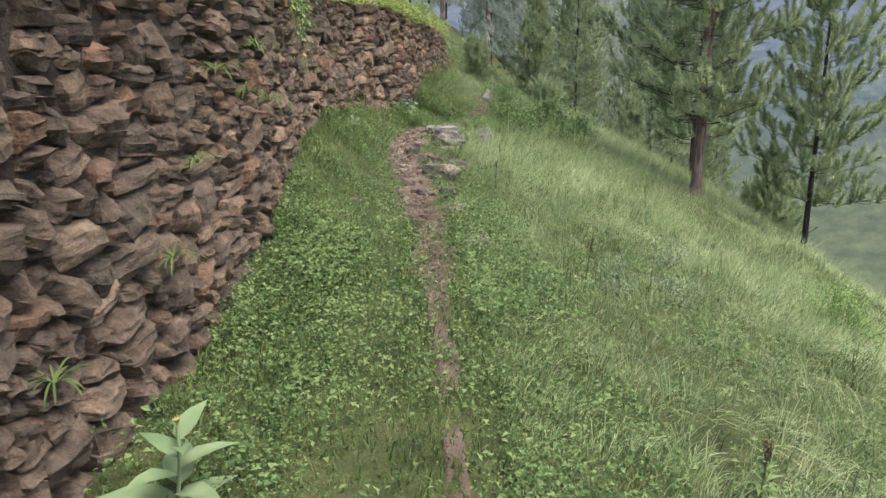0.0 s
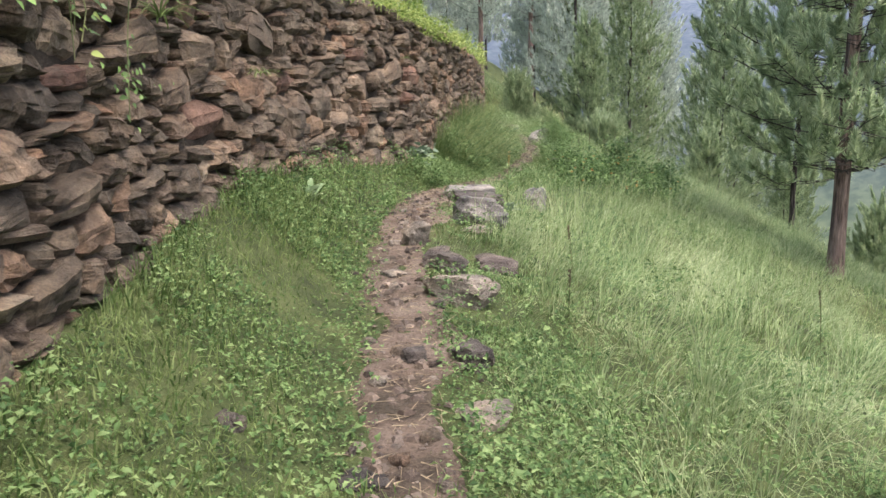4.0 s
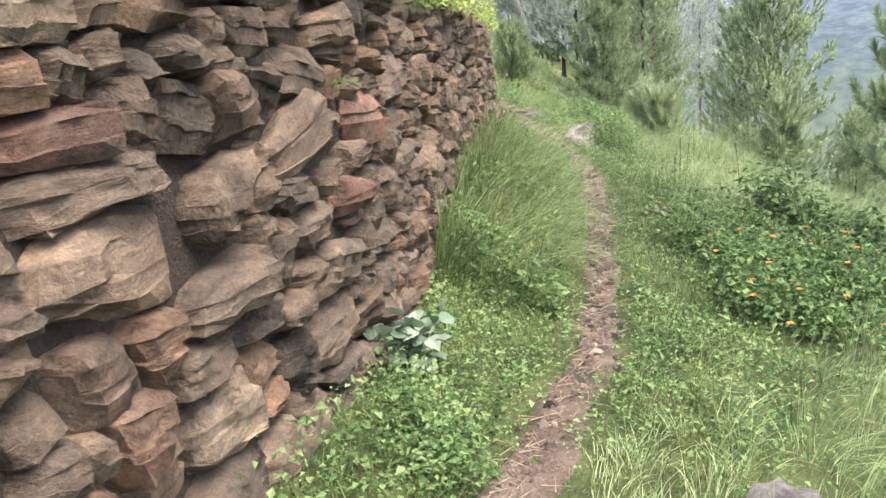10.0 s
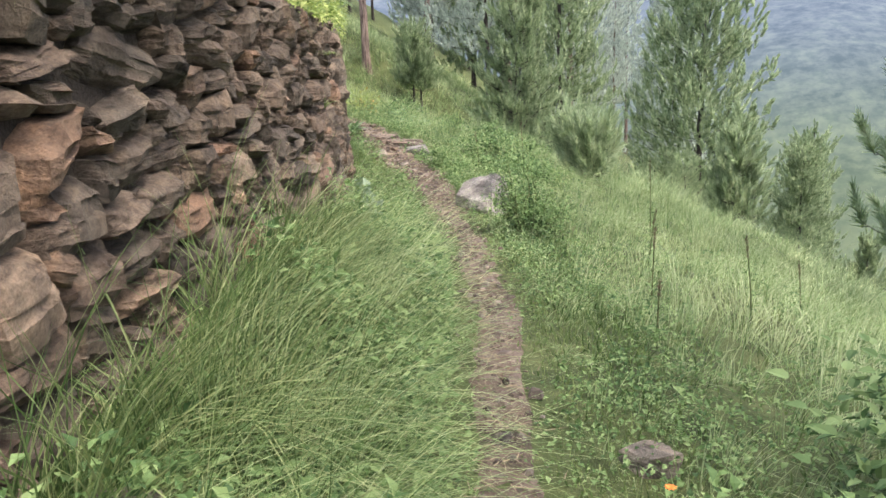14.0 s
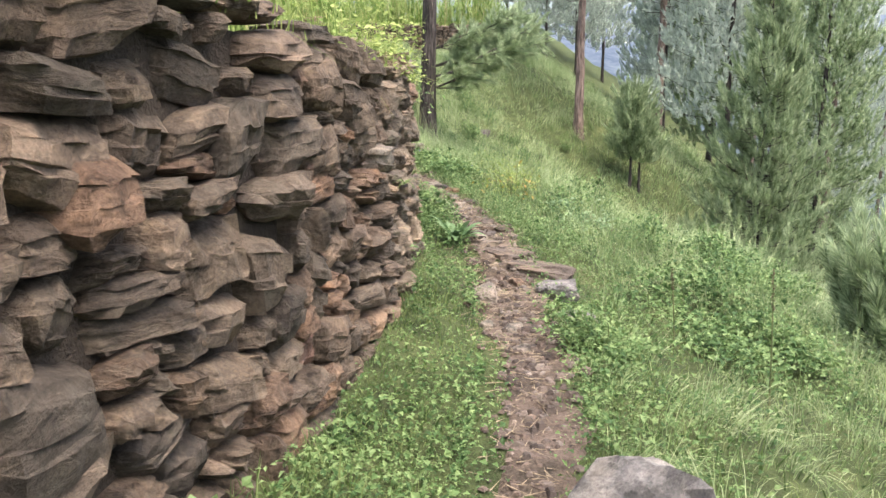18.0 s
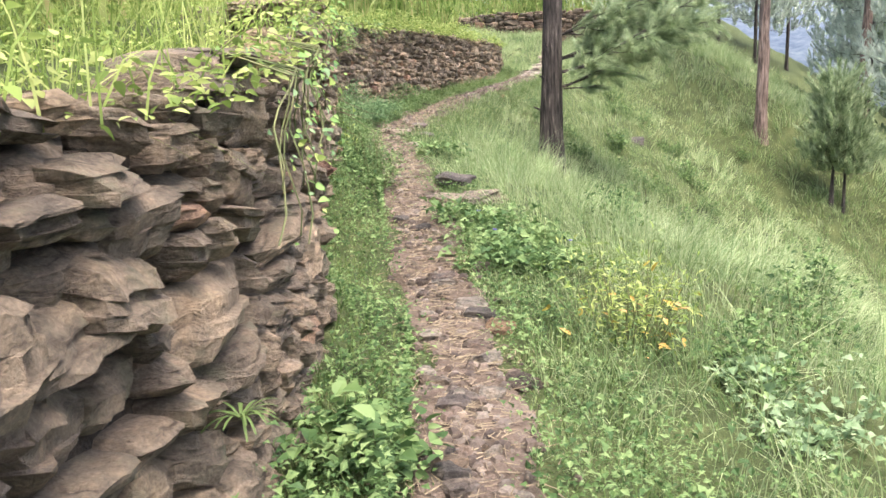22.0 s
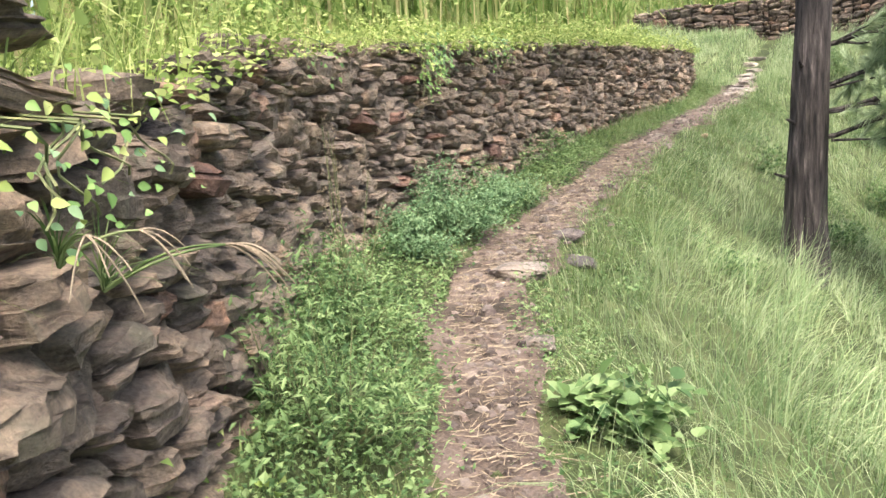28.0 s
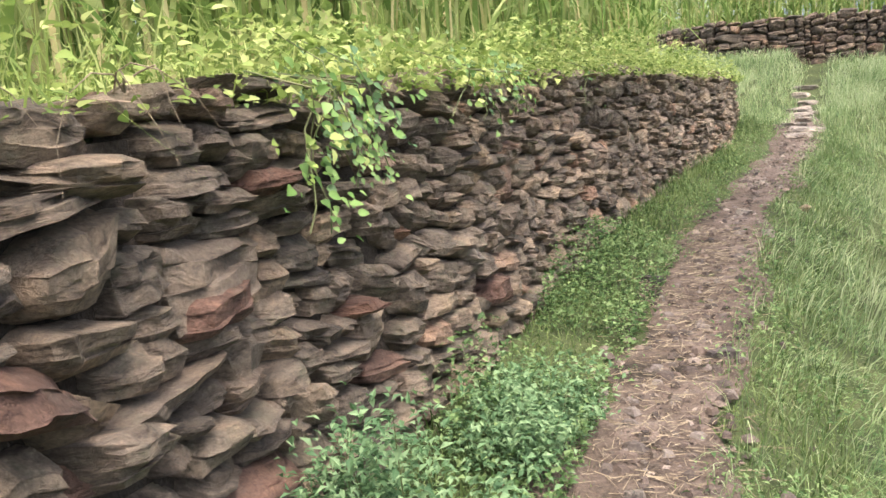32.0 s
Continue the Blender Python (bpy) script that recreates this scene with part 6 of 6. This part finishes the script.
e = thing("dead_branch", (face(28.6, 0.1), 28.6, 1.12), "dark bare dead branch lying on the wall", "branch")
for i in range(5):
    t = np.linspace(0, 1, 6)
    v, f = tubes([(np.stack([0.05 + 0.1 * t * r.normal(0.5, 0.6), -0.4 + (0.9 + 0.4 * r.random()) * t, 0.25 - (0.2 + 0.3 * r.random()) * t + 0.03 * np.sin(6 * t + i)], -1), 0.0045 * (1.1 - t))], 5)
    part_np("twig", np_mesh("twig", v, f, M_TWIG), e)


# ---- stones on and beside the path ----
def boulder(name, at, size, seed, mat, label, yaw=0.0, tilt=(0, 0), sink=0.25, zz=None, cuts=10, n=7, square=0.68):
    me = rock_mesh(name, seed, mat, cuts, n, 0.1, square)
    z = (g1(*at) if zz is None else zz) + size[2] * (0.5 - sink)
    ob = part_np(name, me, None)
    ob.matrix_basis = Matrix.Translation((at[0], at[1], z)) @ Euler((tilt[0], tilt[1], yaw)).to_matrix().to_4x4() @ Matrix.Diagonal((*size, 1))
    return tagged(ob, label, "stone")


for k, (x, y, sx, sy, sz, yaw, mat, lab, sink) in enumerate([
        (-0.03, 8.95, 0.52, 0.24, 0.2, -0.45, M_PALE, "pale weathered stone lying along the footpath", 0.3),
        (-0.38, 10.15, 0.22, 0.2, 0.2, 0.4, M_PALE, "grey-pink rounded stone in the footpath", 0.25),
        (-0.12, 9.4, 0.26, 0.2, 0.18, 0.8, M_WET, "dark wet stone beside the footpath", 0.3),
        (0.18, 9.85, 0.36, 0.22, 0.16, 0.2, M_WET, "dark flat stone in the grass", 0.35),
        (-0.22, 9.62, 0.24, 0.18, 0.14, 0.2, M_WET, "dark flat stone in the grass", 0.35),
        (0.03, 7.95, 0.17, 0.2, 0.13, 0.5, M_WET, "dark slate lump at the path edge", 0.35),
        (0.1, 7.4, 0.3, 0.2, 0.1, 0.6, M_PALE, "broken pale stone at the path edge", 0.4),
        (0.25, 6.25, 0.26, 0.2, 0.08, 0.3, M_PALE, "flat grey stone sunk in grass", 0.5),
        (-0.22, 7.95, 0.16, 0.12, 0.09, 0.2, M_WET, "small dark stone in the footpath", 0.4),
        (-0.75, 7.0, 0.12, 0.1, 0.08, 0.9, M_WET, "small dark stone in the turf", 0.6),
        (0.06, 11.1, 0.6, 0.4, 0.34, 0.15, M_GREYSTONE, "grey lichened stone beside the footpath", 0.3),
        (0.58, 13.0, 0.36, 0.26, 0.26, 0.5, M_GREYSTONE, "grey lichened boulder in the grass", 0.3),
        (0.02, 10.65, 0.3, 0.16, 0.07, 0.2, M_PALE, "thin grey flake in the grass", 0.4),
        (1.25, 17.75, 0.24, 0.18, 0.12, 0.3, M_PALE, "pinkish stone half hidden in weeds", 0.4),
        (-0.22, 16.75, 0.22, 0.2, 0.2, 0.3, M_PALE, "pale stone half hidden in rank grass", 0.3),
        (1.25, 22.42, 0.5, 0.42, 0.46, 0.5, M_GREYSTONE, "grey weathered boulder beside the footpath", 0.35),
        (0.66, 25.62, 0.6, 0.24, 0.12, -0.25, M_STEP, "thin brown slate step across the footpath", 0.55),
        (0.42, 25.9, 0.5, 0.24, 0.09, -0.2, M_STEP, "thin brown slate step across the footpath", 0.6),
        (0.78, 25.25, 0.34, 0.24, 0.14, 0.1, M_GREYSTONE, "rounded grey stone below a step", 0.35),
        (0.2, 26.15, 0.34, 0.2, 0.07, -0.3, M_STEP, "thin brown slate step across the footpath", 0.65),
        (0.35, 25.1, 0.2, 0.3, 0.12, 0.2, M_PALE, "grey stone edging the footpath", 0.4),
        (0.95, 24.85, 0.26, 0.18, 0.07, 0.4, M_GREYSTONE, "flat grey stone sunk in grass", 0.45),
        (-0.74, 28.65, 0.24, 0.18, 0.06, 0.1, M_PALE, "flat grey paving stone in the footpath", 0.4),
        (-1.02, 28.95, 0.2, 0.14, 0.05, 0.3, M_PALE, "flat pale stone in the footpath", 0.4),
        (-0.78, 28.2, 0.16, 0.14, 0.06, 0.5, M_PALE, "flat pale stone in the footpath", 0.4),
        (-0.4, 27.6, 0.18, 0.12, 0.07, 0.5, M_WET, "small dark stone in the footpath", 0.4),
        (-0.2, 27.0, 0.3, 0.16, 0.06, -0.4, M_STEP, "thin brown slate step across the footpath", 0.65),
        (-1.62, 31.05, 0.55, 0.36, 0.12, -0.3, M_STEP, "flat brown slab edging the footpath", 0.4),
        (-1.7, 30.75, 0.5, 0.26, 0.1, -0.3, M_STEP, "flat brown slab edging the footpath", 0.4),
        (-3.88, 34.4, 0.46, 0.3, 0.1, 0.4, M_PALE, "pale flat slab set in the footpath", 0.35),
        (-3.22, 33.4, 0.2, 0.16, 0.08, 0.3, M_PALE, "pinkish stone at the footpath edge", 0.4),
        (-4.42, 35.85, 0.1, 0.09, 0.09, 0.3, M_PALE, "small rounded pale stone on the footpath", 0.25),
        (-3.8, 35.1, 0.3, 0.25, 0.08, 0.5, M_WET, "dark flat stone beside the footpath", 0.45),
        (-4.05, 35.5, 0.3, 0.2, 0.07, 0.2, M_WET, "dark flat stone beside the footpath", 0.45),
        (-0.45, 9.35, 0.2, 0.15, 0.06, 0.5, M_PALE, "flat stone trodden into the footpath", 0.45),
        (-0.3, 6.9, 0.24, 0.18, 0.05, 0.1, M_WET, "flat stone trodden into the footpath", 0.7)]):
    boulder("path_stone", (x, y), (sx * 0.85, sy * 1.15, sz * 1.15), 500 + k, mat, lab, yaw, (0.05 * math.sin(k), 0.06 * math.cos(k * 2)), sink)
boulder("path_stone", (-1.9, 31.3), (0.4, 0.24, 0.13), 560, M_WET, "dark stone block resting on a pale slab", -0.15, (0, 0), 0.0, g1(-1.7, 31.1) + 0.05)
boulder("path_stone", (-0.06, 12.42), (0.56, 0.38, 0.18), 562, M_GREYSTONE, "long flat-topped grey slab beside the footpath", 0.2, (0.03, -0.06), 0.3, None, 5, 8, 0.95)
boulder("path_stone", (0.04, 12.2), (0.5, 0.26, 0.2), 563, M_WET, "dark broken block under a grey slab", 0.25, (0.0, 0.05), 0.3, None, 5, 7, 0.9)
bush("creeper_mass", (-2.95, 30.95), 0.3, 0.4, 0.26, 700, 0.036, M_LIME, "bright leafy creeper heaped on the terrace edge", 612, "creeper", 22, slim=0.75)
boulder("terrace_rock", (-3.3, 31.3), (0.4, 0.3, 0.12), 613, M_WET, "dark rock lying on the terrace edge", 0.4, (0, 0.1), 0.35)
boulder("fallen_rock", (-2.75, 45.0), (0.5, 0.4, 0.3), 561, M_WET, "dark rock showing through the slope grass", 0.2, sink=0.5)
# rough steps where the path climbs past the wall end
for k in range(9):
    boulder("step_stone", (-5.42 - 0.06 * k + 0.1 * math.sin(k * 2.3), 45.2 + 0.45 * k), (0.42 + 0.1 * math.sin(k * 1.7), 0.26, 0.14), 570 + k, M_PALE, "rough pale stone step on the climbing footpath", 0.35 * math.sin(k * 2), (0.05, 0.06 * math.sin(k)), 0.45)

# flat stones trodden into the earth of the path
r = np.random.default_rng(390)
FLATS = [rock_mesh("stone", 700 + i, m, 9, 4, 0.08, 0.72) for i, m in enumerate((M_PALE, M_GRIT, M_WET, M_PALE, M_GRIT, M_STONE, M_GRIT, M_PALE))]
for k in range(210):
    y = float(r.choice([r.uniform(6, 12.5), r.uniform(13, 24), r.uniform(24, 30), r.uniform(26, 44)], p=[0.2, 0.1, 0.4, 0.3]))
    x = float(path_x(y) + np.interp(y, py, width) * r.normal(0, 0.55))
    s = (0.03 + 0.11 * r.random() ** 2) * (0.75 if y < 24 else 1)
    part_np("stone", FLATS[k % 8], footpath, m=Matrix.Translation((x, y, g1(x, y) + 0.004)) @ Euler((r.normal(0, 0.1), r.normal(0, 0.1), r.uniform(0, 6.28))).to_matrix().to_4x4() @ Matrix.Diagonal((s * r.uniform(0.9, 1.6), s, 0.05 + 0.2 * s, 1)))

# grit and straw on the path
r = np.random.default_rng(400)
n = 11000
y = np.concatenate([r.uniform(5, 38, n // 2), r.uniform(23, 45, n // 2)])
w = np.interp(y, py, width)
x = path_x(y) + w * r.normal(0, 0.55, n)
s = 0.004 + 0.024 * r.random(n) ** 4
corner = np.array([[-1, -1, 0], [1, -1, 0], [1.1, 1, 0], [-0.8, 1.1, 0], [-0.6, -0.5, 0.8], [0.6, -0.6, 0.7], [0.5, 0.5, 0.8], [-0.5, 0.6, 0.6]])
a = r.uniform(0, 6.28, n)
rot = np.stack([np.stack([np.cos(a), -np.sin(a)], -1), np.stack([np.sin(a), np.cos(a)], -1)], 1)
vv = np.repeat(corner[None], n, 0) * (s[:, None, None] * r.uniform(0.6, 1.4, (n, 1, 3)))
vv[:, :, :2] = np.einsum("nij,nkj->nki", rot, vv[:, :, :2])
vv += np.stack([x, y, ground(x, y) + 0.008], -1)[:, None]
q = np.array([[0, 1, 5, 4], [1, 2, 6, 5], [2, 3, 7, 6], [3, 0, 4, 7], [4, 5, 6, 7]])
tagged(part_np("path_grit", np_mesh("path_grit", vv.reshape(-1, 3), ((np.arange(n) * 8)[:, None, None] + q[None]).reshape(-1, 4), M_GRIT)), "loose grit and slate chips on the footpath", "gravel", kind="stuff")
n = 9500
y = np.concatenate([r.uniform(5, 24, 2500), r.uniform(24, 40, 7000)])
x = path_x(y) + np.interp(y, py, width) * r.normal(0, 0.7, n)
z = ground(x, y) + 0.018
a = r.uniform(0, 6.28, n)
ln, ww = r.uniform(0.04, 0.14, n), 0.0022
dx, dy = np.cos(a) * ln / 2, np.sin(a) * ln / 2
nx, ny = -np.sin(a) * ww, np.cos(a) * ww
vv = np.stack([np.stack([x - dx - nx, y - dy - ny, z], -1), np.stack([x + dx, y + dy, z + 0.006], -1), np.stack([x - dx + nx, y - dy + ny, z + 0.003], -1)], 1)
tagged(part_np("path_straw", np_mesh("path_straw", vv.reshape(-1, 3), np.arange(n * 3).reshape(-1, 3), M_STRAW)), "dry straw and pine needles strewn on the footpath", "straw", kind="stuff")

# ---- walls: their stones come last ----
for k, (y0, y1, ms, mt, sd, mw, mh) in enumerate(WALLS):
    ys = np.arange(y0, y1 + 0.001, 0.02)
    rubble_wall("retaining_wall", wall_x(ys), ys, foot_z(ys), top_z(ys), ms, mt, "dry-stone terrace retaining wall of brown rubble" if k < 3 else "dry-stone terrace retaining wall of dark slate rubble", sd, mw, mh)
xs = np.arange(-6.45, -9.5, -0.02)
rubble_wall("retaining_wall", xs, 46.3 - 0.1 * (xs + 6.45), 1.5 + 0 * xs, 2.3 + 0 * xs, DARKS, M_DARKSTONE, "end return of a dark slate terrace wall", 18, 0.22, 0.1, 60)
xs = np.arange(-10.5, -3.3, 0.02)
ys = 50.6 + 0.12 * np.sin(xs)
rubble_wall("upper_wall", xs, ys, np.maximum(ground(xs, ys - 0.3), 1.9), 3.45 + 0.0 * xs, STONES, M_STONE, "upper dry-stone terrace wall of dark rubble", 17, 0.22, 0.11)
